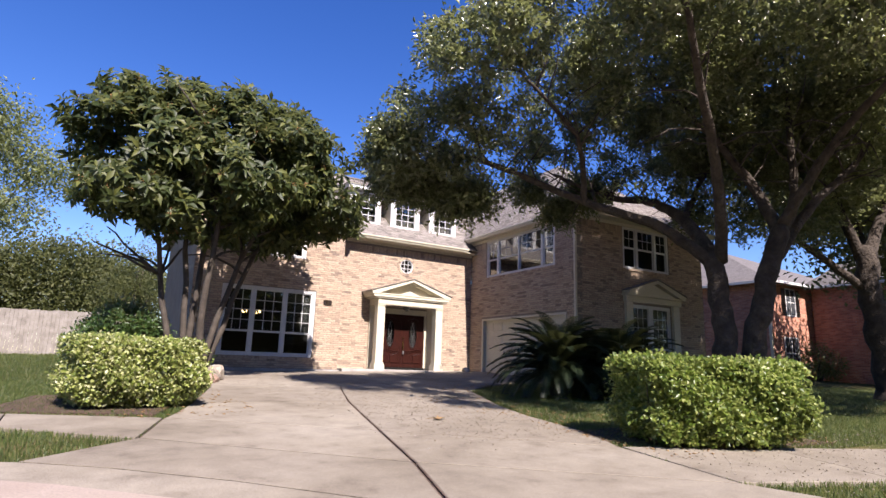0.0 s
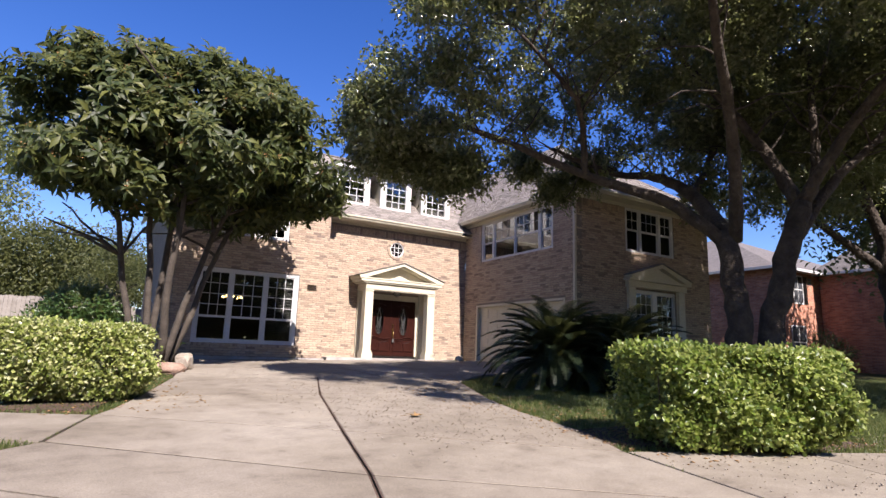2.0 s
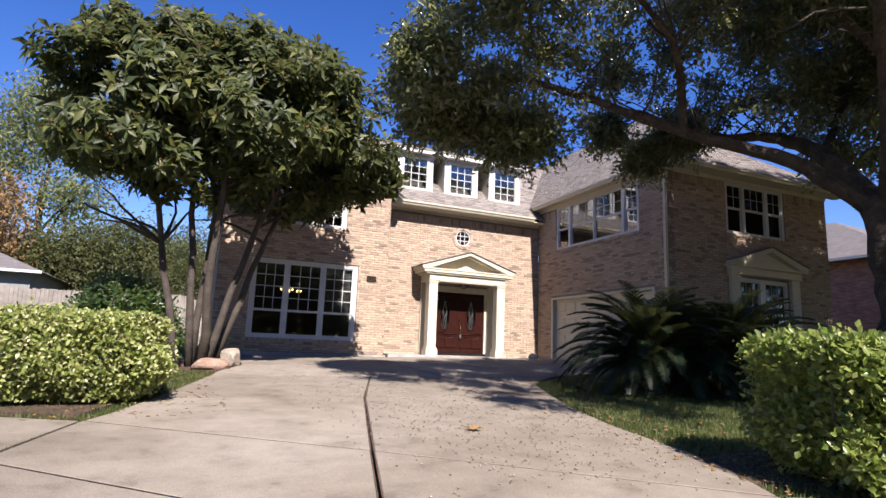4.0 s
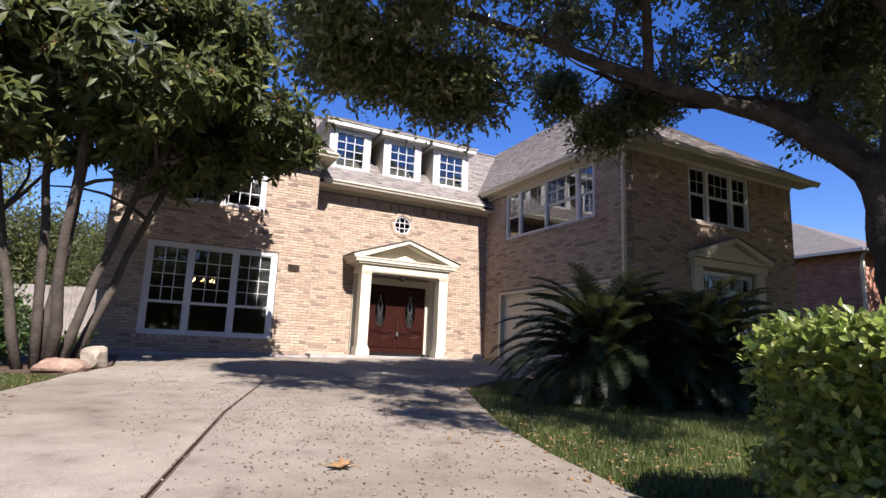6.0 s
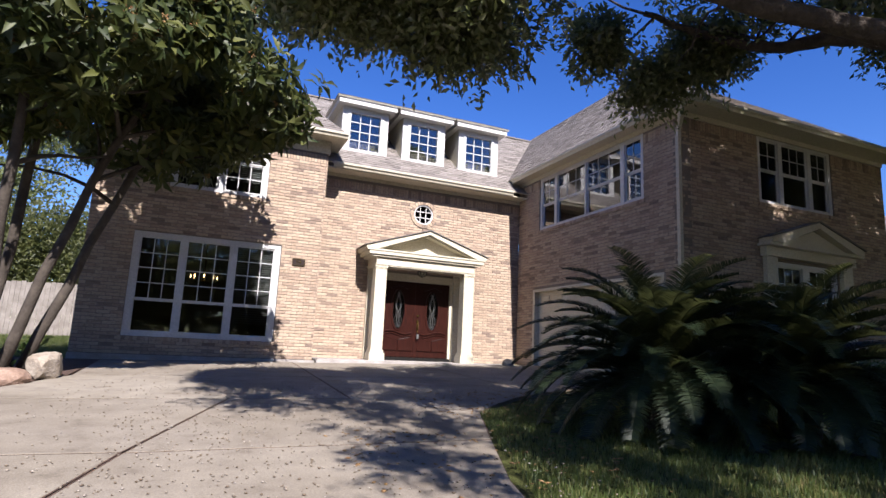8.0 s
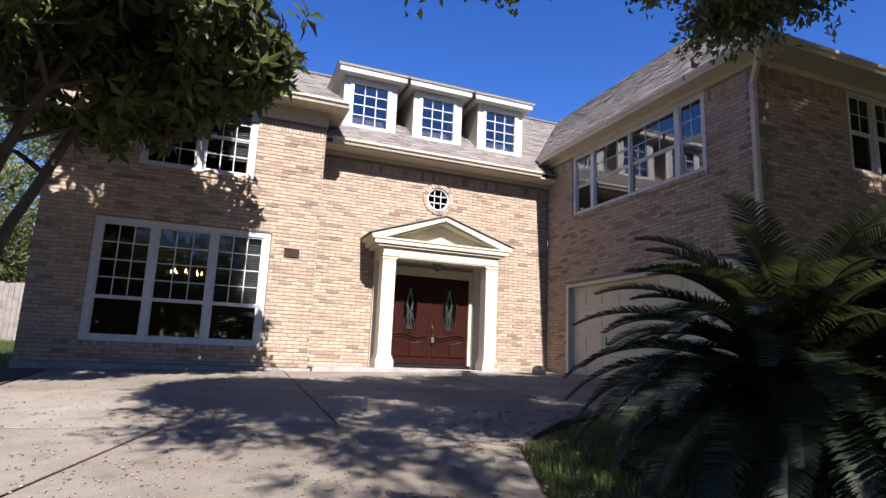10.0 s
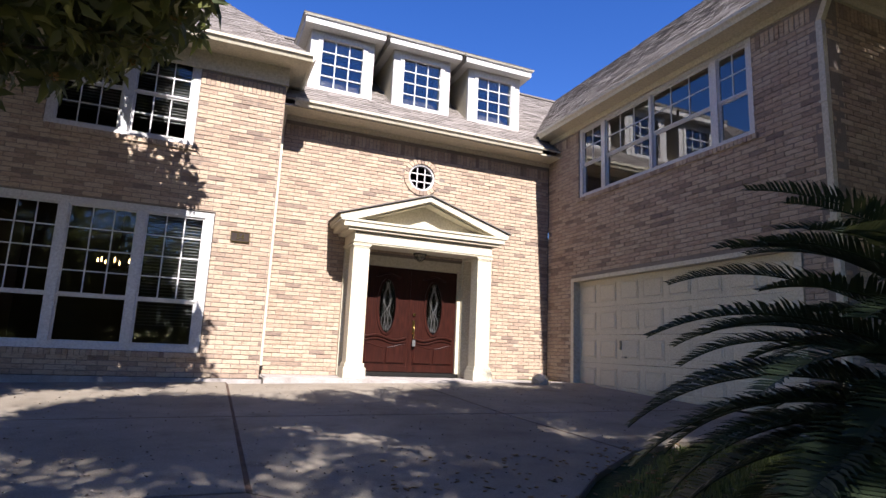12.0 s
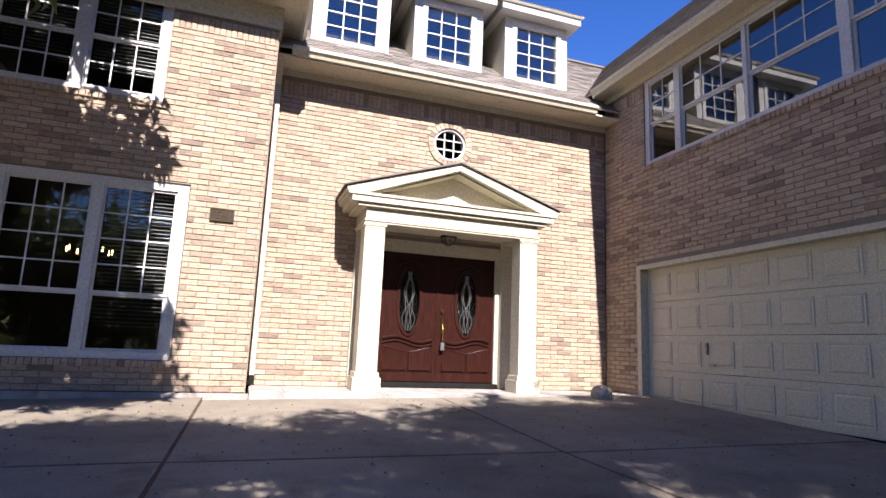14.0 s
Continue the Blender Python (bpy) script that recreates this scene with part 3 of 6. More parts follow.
# ---------------------------------------------------------------- windows
def window(name, axis, plane, units, z0, z1, rail, cols, rows, label, trim=0.1, lower_grid=False, recess=0.03, mull=0.09, sill=True, blinds=(), glass=None):
    """A window of sashes side by side. units: pairs of u limits; rail: height of the meeting rail."""
    m = wall_frame(axis, plane)
    w = empty(name, m @ Vector(((units[0][0] + units[-1][1]) / 2, 0, z0)), label, "window", kind="structure")
    inv = Matrix.Translation(-w.location)
    u0, u1 = units[0][0] - trim, units[-1][1] + trim

    def add(pname, bm, mat, parent=w, bevel=0.0):
        bm.transform(inv @ m)
        return part(pname, bm, mat, parent, bevel=bevel)
    y0, y1 = recess, recess + 0.09
    add("frame", boxes((u0, u1, y0, y1, z1 - trim * 0.8, z1), (u0, u1, y0, y1, z0, z0 + trim * 0.7), (u0, u0 + trim, y0, y1, z0 + trim * 0.7, z1 - trim * 0.8), (u1 - trim, u1, y0, y1, z0 + trim * 0.7, z1 - trim * 0.8)), M_VINYL, bevel=0.006)
    zl, zh = z0 + trim * 0.7, z1 - trim * 0.8
    for (a, b), (c, d) in zip(units, units[1:]):
        add("mullion", boxes((b, c, y0 - 0.004, y1, zl, zh)), M_VINYL, bevel=0.006)
    for k, (a, b) in enumerate(units):
        for lo, hi, depth, grid in ((zl, rail, 0.045, lower_grid), (rail, zh, 0.025, True)):
            t = 0.032
            yy = y0 + depth
            sash = add("sash", boxes((a, b, yy, yy + 0.035, hi - t, hi), (a, b, yy, yy + 0.035, lo, lo + t), (a, a + t, yy, yy + 0.035, lo + t, hi - t), (b - t, b, yy, yy + 0.035, lo + t, hi - t)), M_VINYL, bevel=0.003)
            gl = add("pane", boxes((a + t, b - t, yy + 0.014, yy + 0.02, lo + t, hi - t)), glass or M_GLASS, sash)
            gl.visible_shadow = False
            if grid:
                gb = []
                n = cols if isinstance(cols, int) else cols[k]
                rr = rows if hi == zh else max(2, rows - 1)
                for i in range(1, n):
                    x = a + t + (b - a - 2 * t) * i / n
                    gb.append((x - 0.009, x + 0.009, yy + 0.004, yy + 0.012, lo + t, hi - t))
                for i in range(1, rr):
                    z = lo + t + (hi - lo - 2 * t) * i / rr
                    gb.append((a + t, b - t, yy + 0.003, yy + 0.011, z - 0.009, z + 0.009))
                add("grille", boxes(*gb), M_VINYL, sash)
        if k in blinds:
            sl = []
            z = zl + 0.3
            while z < zh - 0.03:
                sl.append((a + 0.04, b - 0.04, y1 + 0.05, y1 + 0.08, z, z + 0.012))
                z += 0.05
            add("blind", boxes(*sl), M_BLIND)
    if sill:
        step = BH
        u = u0 - 0.05
        while u < u1 + 0.05:
            bm = bmesh.new()
            box(bm, u + 0.005, min(u + step, u1 + 0.06) - 0.005, -0.03, 0.06, z0 - 0.085, z0 - 0.004)
            add("sill_brick", bm, M_BRICK)
            u += step
    return w


window("window_1", "front", YL, [(-6.70, -5.88), (-5.77, -4.84), (-4.73, -3.88)], 0.265, 2.515, 1.05, 3, 4, "white triple window with grilles and half-drawn blinds", 0.13, blinds=(2,))
window("window_2", "front", YL, [(-6.16, -5.29), (-5.14, -4.31)], 3.585, 5.1, 4.36, 3, 2, "white double window with grilles and closed blinds", 0.11, True, blinds=(0, 1))
# window_3 has closed sashes only; its coated panes mirror the dormers
window("window_3", "left", XW, [(1.26, 1.86), (1.98, 3.18), (3.24, 4.5), (4.63, 5.16)], 3.66, 5.17, 4.36, [2, 3, 3, 2], 2, "long white four-part window with closed sashes mirroring the dormers and sky", 0.1, glass=M_UPGLASS)
window("window_4", "front", YW, [(5.38, 5.95), (6.07, 6.9), (7.02, 7.58)], 3.665, 5.18, 4.42, [2, 3, 2], 2, "white three-part upper window in tree shade", 0.1)
window("window_5", "front", YW, [(5.71, 6.52), (6.74, 7.55)], 0.21, 2.44, 0.95, 3, 4, "tall white double window in tree shade", 0.11, sill=False)


def round_window(cx, cz, y):
    w = empty("window_6", (cx, y, cz), "small round window with a ring of tan bricks", "window", kind="structure")
    inv = Matrix.Translation((-cx, -y, -cz))
    n = 26
    for k in range(n):
        a0 = 2 * math.pi * (k + 0.06) / n
        a1 = 2 * math.pi * (k + 0.94) / n
        bm = bmesh.new()
        lo = [(r * math.cos(a), r * math.sin(a)) for r, a in ((0.285, a0), (0.385, a0), (0.385, a1), (0.285, a1))]
        prism(bm, lo, "y", -0.02, 0.05)
        part("brick", bm, M_BRICK, w)
    for name, ro, ri, y0, y1, mat in (("frame", 0.285, 0.245, 0.01, 0.12, M_VINYL), ("backing", 0.40, 0.285, 0.01, 0.2, M_MORTAR)):
        bm = bmesh.new()
        ring(bm, 0, 0, y0, y1, ro, ri)
        part(name, bm, mat, w)
    bm = bmesh.new()
    bmesh.ops.create_circle(bm, cap_ends=True, segments=32, radius=0.25)
    bmesh.ops.rotate(bm, verts=bm.verts, matrix=Matrix.Rotation(radians(90), 3, "X"))
    ex = bmesh.ops.extrude_face_region(bm, geom=bm.faces[:])
    bmesh.ops.translate(bm, verts=[v for v in ex["geom"] if isinstance(v, bmesh.types.BMVert)], vec=(0, 0.006, 0))
    bmesh.ops.translate(bm, verts=bm.verts, vec=(0, 0.07, 0))
    part("pane", bm, M_GLASS, w).visible_shadow = False
    g = []
    for s in (-0.083, 0.083):
        e = math.sqrt(0.25 ** 2 - s ** 2)
        g += [(s - 0.011, s + 0.011, 0.045, 0.062, -e, e), (-e, e, 0.046, 0.061, s - 0.011, s + 0.011)]
    part("grille", boxes(*g), M_VINYL, w)
    return w


round_window(0.07, 3.93, YF)


# ---------------------------------------------------------------- roofs
def roof_plane(corners, courses_along, name, parent):
    """Rows of overlapping shingles over a slope. corners: lower left, lower right, upper right, upper left."""
    ll, lr, ur, ul = [Vector(c) for c in corners]
    nrm = (lr - ll).cross(ul - ll).normalized()
    if nrm.z < 0:
        nrm = -nrm
    length = max((ul - ll).length, (ur - lr).length)
    rows = max(2, int(((ul + ur) / 2 - (ll + lr) / 2).length / 0.142))
    rng = random.Random(int(length * 100))
    verts, faces = [], []
    across = (lr - ll).normalized()
    for r in range(rows):
        a0, a1 = ll.lerp(ul, r / rows), ll.lerp(ul, min(1.0, (r + 1.3) / rows))
        b0, b1 = lr.lerp(ur, r / rows), lr.lerp(ur, min(1.0, (r + 1.3) / rows))
        w = (b0 - a0).length
        if w < 0.03:
            continue
        u = -rng.uniform(0, 0.3)
        while u < w:
            step = rng.choice((0.14, 0.19, 0.25, 0.31))
            s0, s1 = max(u, 0) / w, min(u + step, w) / w
            u += step
            if s1 - s0 < 0.001:
                continue
            h = 0.012 + rng.choice((0, 0.006))
            base = len(verts)
            p0, p1, p2, p3 = a0.lerp(b0, s0), a0.lerp(b0, s1), a1.lerp(b1, s1), a1.lerp(b1, s0)
            verts += [p0 + nrm * h, p1 + nrm * h, p2 + nrm * 0.002, p3 + nrm * 0.002, p0, p1]
            faces += [(base, base + 1, base + 2, base + 3), (base + 4, base + 5, base + 1, base)]
    ob = tagged(link_mesh(name, verts, faces, M_SHINGLE, parent), kind="stuff")
    deck = [c - nrm * 0.004 for c in (ll, lr, ur, ul)]
    low = [c - nrm * 0.03 for c in (ll, lr, ur, ul)]
    link_mesh("deck", deck + low, [(0, 1, 2, 3), (7, 6, 5, 4), (0, 4, 5, 1), (1, 5, 6, 2), (2, 6, 7, 3), (3, 7, 4, 0)], M_CREAM, parent)
    return ob


roof = empty("roof", (0, 0, 0), "weathered brown-grey shingle hip roof with three dormers", "roof", kind="structure")
EZ, EY = 4.87, -0.52            # eave of the entrance roof
RY, RZ = 4.2, 8.55              # main ridge
PITCH = (RZ - EZ) / (RY - EY)
BZ, BY = 5.38, -1.28            # eave of the bay roof
by_top = BY + (RZ - BZ) / PITCH
XB0, XB1 = -8.15, -2.5
roof_plane([(-3.3, EY, EZ), (3.2, EY, EZ), (6.5, RY, RZ), (-3.3, RY, RZ)], 1, "shingles", roof)
roof_plane([(XB0, BY, BZ), (XB1, BY, BZ), (-4.6, by_top, RZ), (-5.1, by_top, RZ)], 1, "shingles", roof)
roof_plane([(XB1, BY, BZ), (XB1, 7.0, BZ), (-4.6, 7.0, RZ), (-4.6, by_top, RZ)], 1, "shingles", roof)
roof_plane([(XB0, 9.3, BZ), (XB0, BY, BZ), (-5.1, by_top, RZ), (-5.1, 7.0, RZ)], 1, "shingles", roof)
WX0, WX1, WY0, WZ = 2.8, 10.0, -6.82, 5.36     # eave of the wing roof
WRX = (WX0 + WX1) / 2
WRZ = 8.9
HIP = WY0 + 4.9
roof_plane([(WX0, 9.3, WZ), (WX0, WY0, WZ), (WRX, HIP, WRZ), (WRX, 9.3, WRZ)], 1, "shingles", roof)
roof_plane([(WX0, WY0, WZ), (WX1, WY0, WZ), (WRX, HIP, WRZ), (WRX - 0.01, HIP, WRZ)], 1, "shingles", roof)
link_mesh("rear_slope", [(WX1, WY0, WZ), (WX1, 9.3, WZ), (WRX, 9.3, WRZ), (WRX, HIP, WRZ)], [(0, 1, 2, 3)], M_SHINGLE, roof)
link_mesh("rear_slope", [(-8.15, 9.3, 5.0), (6.5, 9.3, 5.0), (6.5, RY, RZ), (-5.1, RY, RZ)], [(0, 1, 2, 3)], M_SHINGLE, roof)
part("ridge_cap", boxes((-5.1, 6.4, RY - 0.1, RY + 0.1, RZ - 0.02, RZ + 0.03)), M_SHINGLE, roof)
vent = empty("roof_vent", (0.65, 3.3, EZ + (3.3 - EY) * PITCH), "small dark metal roof vent", "vent")
bm = bmesh.new()
tube(bm, [(0, 0, -0.15), (0, 0, 0.34)], [0.1, 0.1], 12)
part("pipe", bm, M_BLACK, vent)
bm = bmesh.new()
tube(bm, [(0, 0, 0.34), (0, 0, 0.38), (0, 0, 0.47)], [0.19, 0.2, 0.03], 12)
part("cap", bm, M_BLACK, vent)


def gutter_run(name, p, q, out, parent, size=0.11):
    """An ogee gutter with its fascia, along the line p to q; out: the way it faces."""
    p, q, out = Vector(p), Vector(q), Vector(out)
    prof = [(0, 0), (0, -size * 1.15), (size * 0.45, -size * 1.15), (size * 0.62, -size * 0.75), (size * 0.95, -size * 0.45), (size, 0.0), (size * 0.93, 0.0), (size * 0.85, -size * 0.4), (size * 0.08, -size * 0.9), (size * 0.06, 0)]
    verts = [a + out * u + Vector((0, 0, v)) for a in (p, q) for u, v in prof]
    n = len(prof)
    faces = [(i, (i + 1) % n, n + (i + 1) % n, n + i) for i in range(n)] + [tuple(range(n)), tuple(range(2 * n - 1, n - 1, -1))]
    return link_mesh(name, verts, faces, M_CREAM, parent)


eaves = empty("eaves", (0, 0, 0), "cream painted gutters, soffits and frieze boards", "eaves", kind="structure")
gutter_run("gutter", (-2.62, EY + 0.02, EZ), (2.62, EY + 0.02, EZ), (0, -1, 0), eaves)
gutter_run("gutter", (XB0, BY + 0.02, BZ - 0.01), (XB1 + 0.02, BY + 0.02, BZ - 0.01), (0, -1, 0), eaves)
gutter_run("gutter", (XB1 - 0.02, BY, BZ - 0.01), (XB1 - 0.02, EY + 0.6, BZ - 0.01), (1, 0, 0), eaves)
gutter_run("gutter", (WX0 + 0.02, -0.2, WZ - 0.01), (WX0 + 0.02, WY0 - 0.1, WZ - 0.01), (-1, 0, 0), eaves)
gutter_run("gutter", (WX0 - 0.1, WY0 + 0.02, WZ - 0.01), (WX1 + 0.1, WY0 + 0.02, WZ - 0.01), (0, -1, 0), eaves)
for name, r in (("frieze", (-2.82, XW - 0.003, YF - 0.03, YF + 0.1, 4.632, 4.83)), ("soffit", (-2.8, XW - 0.003, EY + 0.005, YF - 0.033, 4.72, 4.75)),
                ("frieze", (-7.72, -2.8, YL - 0.03, YL + 0.01, 4.932, 5.26)), ("soffit", (XB0, XB1 - 0.01, BY + 0.005, YL - 0.033, 5.25, 5.28)), ("soffit", (-2.82, XB1 - 0.025, YL - 0.03, EY + 0.6, 5.251, 5.279)),
                ("frieze", (-2.822, -2.79, YL - 0.029, YF, 4.932, 5.25)),
                ("frieze", (XW - 0.03, XW + 0.01, YW - 0.03, YF - 0.034, 5.142, 5.26)), ("soffit", (WX0 + 0.025, XW - 0.033, WY0 + 0.03, -0.1, 5.24, 5.27)),
                ("frieze", (XW + 0.013, 9.56, YW - 0.03, YW + 0.01, 5.142, 5.26)), ("soffit", (XW - 0.03, WX1 - 0.02, WY0 + 0.03, YW - 0.033, 5.24, 5.27))):
    part(name, boxes(r), M_CREAM, eaves, bevel=0.004)


def downspout(name, pts, label, w=0.078):
    ob = empty(name, pts[-1], label, "downspout")
    bm = bmesh.new()
    pts = [Vector(p) - Vector(pts[-1]) for p in pts]
    rings = []
    for i, p in enumerate(pts):
        rings.append([bm.verts.new(p + Vector((sx * w / 2, sy * w / 2, 0))) for sx, sy in ((-1, -1), (1, -1), (1, 1), (-1, 1))])
    for a, b in zip(rings, rings[1:]):
        for k in range(4):
            bm.faces.new((a[k], a[(k + 1) % 4], b[(k + 1) % 4], b[k]))
    part("pipe", bm, M_CREAM, ob, bevel=0.006)
    for z in (0.9, 2.4, 3.9):
        part("strap", boxes((pts[-2].x - 0.05, pts[-2].x + 0.05, -w / 2 - 0.004, w / 2 + 0.02, z, z + 0.03)), M_CREAM, ob)
    if len(pts) > 2:
        part("shoe", boxes((-0.045, 0.045, -0.12, 0.03, -0.02, 0.06)), M_BLACK, ob, "dark pipe shoe", bevel=0.008)
    return ob


downspout("downspout", [(-2.76, -0.42, 4.74), (-2.76, -0.3, 4.6), (-2.76, YF - 0.045, 4.42), (-2.76, YF - 0.045, 0.02)], "cream metal downspout in the corner of the brick walls")
downspout("downspout", [(XW - 0.33, YW - 0.35, 5.24), (XW - 0.2, YW - 0.2, 5.02), (XW - 0.045, YW + 0.04, 4.8), (XW - 0.045, YW + 0.04, -0.2)], "cream metal downspout at the corner of the garage wing")


# ---------------------------------------------------------------- dormers
def dormer(x0, x1, name="dormer"):
    yf, z0, z1 = 0.33, 5.40, 6.72
    d = empty(name, ((x0 + x1) / 2, yf, z0), "white dormer with a twelve-pane window under a low hipped roof", "dormer", "dormers in a row", "structure")
    inv = Matrix.Translation(-d.location)

    def add(n, bm, mat, parent=d, bevel=0.0):
        bm.transform(inv)
        return part(n, bm, mat, parent, bevel=bevel)
    wx0, wx1, wz0, wz1 = x0 + 0.235, x1 - 0.235, 5.60, 6.64
    back = EY + (6.9 - EZ) / PITCH
    add("face", boxes((x0, wx0 - 0.05, yf, yf + 0.08, z0, z1 + 0.1), (wx1 + 0.05, x1, yf, yf + 0.08, z0, z1 + 0.1), (wx0 - 0.05, wx1 + 0.05, yf, yf + 0.08, z0, wz0 - 0.05), (wx0 - 0.05, wx1 + 0.05, yf, yf + 0.08, wz1 + 0.04, z1 + 0.1)), M_WHITE)
    add("casing", boxes((wx0 - 0.09, wx0, yf - 0.025, yf + 0.05, wz0 - 0.09, wz1 + 0.08), (wx1, wx1 + 0.09, yf - 0.025, yf + 0.05, wz0 - 0.09, wz1 + 0.08), (wx0, wx1, yf - 0.025, yf + 0.05, wz0 - 0.09, wz0), (wx0, wx1, yf - 0.025, yf + 0.05, wz1, wz1 + 0.08)), M_WHITE, bevel=0.006)
    for sx in (x0, x1):
        bm = bmesh.new()
        zb = lambda yy: EZ + (yy - EY) * PITCH - 0.05
        prism(bm, [(yf + 0.08, zb(yf + 0.08)), (back, 6.85), (yf + 0.08, 6.85)], "x", sx - 0.03 if sx == x1 else sx, sx if sx == x1 else sx + 0.03)
        add("cheek", bm, M_CREAM)
    pn = add("pane", boxes((wx0, wx1, yf + 0.045, yf + 0.051, wz0, wz1)), M_UPGLASS)
    pn.visible_shadow = False
    g = [(wx0 + (wx1 - wx0) * i / 3 - 0.011, wx0 + (wx1 - wx0) * i / 3 + 0.011, yf + 0.024, yf + 0.042, wz0, wz1) for i in (1, 2)]
    g += [(wx0, wx1, yf + 0.023, yf + 0.041, wz0 + (wz1 - wz0) * i / 4 - 0.011, wz0 + (wz1 - wz0) * i / 4 + 0.011) for i in (1, 2, 3)]
    add("grille", boxes(*g), M_VINYL)
    # near-black boards stand in for the shade inside the dormer
    add("inner_room", boxes((x0 + 0.05, x1 - 0.05, yf + 0.9, yf + 0.95, z0, z1), (x0 + 0.05, x1 - 0.05, yf + 0.09, yf + 0.9, z0 + 0.02, z0 + 0.05)), M_DIMROOM)
    ex0, ex1, ey = x0 - 0.17, x1 + 0.17, 0.09
    add("cornice", boxes((ex0, ex1, ey, yf - 0.003, 6.80, 6.93), (ex0, x0 - 0.003, yf - 0.003, 2.1, 6.80, 6.93), (x1 + 0.003, ex1, yf - 0.003, 2.1, 6.80, 6.93), (ex0 - 0.03, ex1 + 0.03, ey - 0.03, 2.1, 6.932, 6.97)), M_WHITE, bevel=0.008)
    cx, top = (x0 + x1) / 2, 6.97 + 0.42
    yb = EY + (top - EZ) / PITCH + 0.2
    for cs in ([(ex0 - 0.05, ey - 0.05, 6.972), (ex1 + 0.05, ey - 0.05, 6.972), (cx + 0.02, ey + 0.85, top), (cx - 0.02, ey + 0.85, top)],
               [(ex1 + 0.05, ey - 0.05, 6.972), (ex1 + 0.05, yb, 6.972), (cx, yb, top), (cx, ey + 0.85, top)],
               [(ex0 - 0.05, yb, 6.972), (ex0 - 0.05, ey - 0.05, 6.972), (cx, ey + 0.85, top), (cx, yb, top)]):
        s = roof_plane([Vector(c) - d.location for c in cs], 1, "shingles", d)
    return d


for x0, x1 in ((-2.32, -1.0), (-0.56, 0.755), (1.21, 2.53)):
    dormer(x0, x1)


# ---------------------------------------------------------------- portico and doors
def portico():
    p = empty("portico", (0, -0.5, 0), "cream painted entrance portico with square columns and a pediment", "portico")
    inv = Matrix.Translation((0, 0.5, 0))

    def add(n, bm, mat=M_CREAM, parent=p, bevel=0.006, label=""):
        bm.transform(inv)
        return part(n, bm, mat, parent, label, bevel=bevel)
    for x0, x1 in ((-1.425, -1.135), (1.015, 1.305)):
        col = add("column", boxes((x0, x1, -0.86, -0.57, 0.12, 2.27)), bevel=0.01)
        add("plinth", boxes((x0 - 0.05, x1 + 0.05, -0.91, -0.52, -0.06, 0.12), (x0 - 0.025, x1 + 0.025, -0.885, -0.545, 0.122, 0.19)), parent=col, bevel=0.01)
        add("capital", boxes((x0 - 0.02, x1 + 0.02, -0.88, -0.55, 2.235, 2.268)), parent=col)
        n = 10
        add("dentil", boxes(*[(x0 + 0.29 * (i + 0.15) / n, x0 + 0.29 * (i + 0.85) / n, -0.872, -0.862, 2.205, 2.23) for i in range(n)]), parent=col, bevel=0)
    for x0, x1 in ((-1.415, -1.16), (1.04, 1.295)):
        add("pilaster", boxes((x0, x1, YF - 0.09, YF - 0.012, -0.05, 2.27)), bevel=0.008)
    add("entablature", boxes((-1.42, 1.30, -0.87, -0.56, 2.27, 2.5), (-1.42, -1.16, -0.558, YF - 0.012, 2.27, 2.5), (1.04, 1.30, -0.558, YF - 0.012, 2.27, 2.5)))
    add("moulding", boxes((-1.445, 1.325, -0.895, -0.872, 2.30, 2.33), (-1.445, -1.422, -0.871, YF - 0.012, 2.30, 2.33), (1.302, 1.325, -0.871, YF - 0.012, 2.30, 2.33), (-1.435, 1.315, -0.885, -0.872, 2.272, 2.285)))
    add("ceiling_board", boxes((-1.158, 1.038, -0.557, YF - 0.012, 2.33, 2.37)))
    add("cornice", boxes((-1.55, 1.43, -0.93, YF - 0.012, 2.5, 2.55), (-1.65, 1.53, -0.97, YF - 0.012, 2.552, 2.64), (-1.71, 1.59, -0.99, YF - 0.012, 2.642, 2.68)), bevel=0.012)
    cx, hw, zb, zt = -0.06, 1.65, 2.685, 3.22
    bm = bmesh.new()
    prism(bm, [(cx - hw + 0.25, zb), (cx + hw - 0.25, zb), (cx, zt - 0.06)], "y", -0.66, YF - 0.012)
    add("tympanum", bm, bevel=0)
    s = (zt - zb) / hw
    for sg in (-1, 1):
        bm = bmesh.new()
        q = lambda u, v: (cx + sg * u, v)
        prism(bm, [q(hw + 0.02, zb), q(hw + 0.02, zb + 0.06), q(0, zt + 0.075), q(0, zt - 0.03), q(hw - 0.28, zb)], "y", -0.985, YF - 0.012)
        add("raking_cornice", bm, bevel=0.008)
        bm = bmesh.new()
        prism(bm, [q(hw - 0.29, zb + 0.001), q(0.0, zt - 0.032), q(0.0, zt - 0.065), q(hw - 0.37, zb + 0.001)], "y", -0.9, -0.662)
        add("bed_moulding", bm, bevel=0.004)
        bm = bmesh.new()
        prism(bm, [q(hw + 0.06, zb + 0.062), q(hw + 0.06, zb + 0.08), q(0, zt + 0.1), q(0, zt + 0.077)], "y", -1.02, YF - 0.012)
        add("roof_slope", bm, M_SHINGLE, bevel=0)
    return p


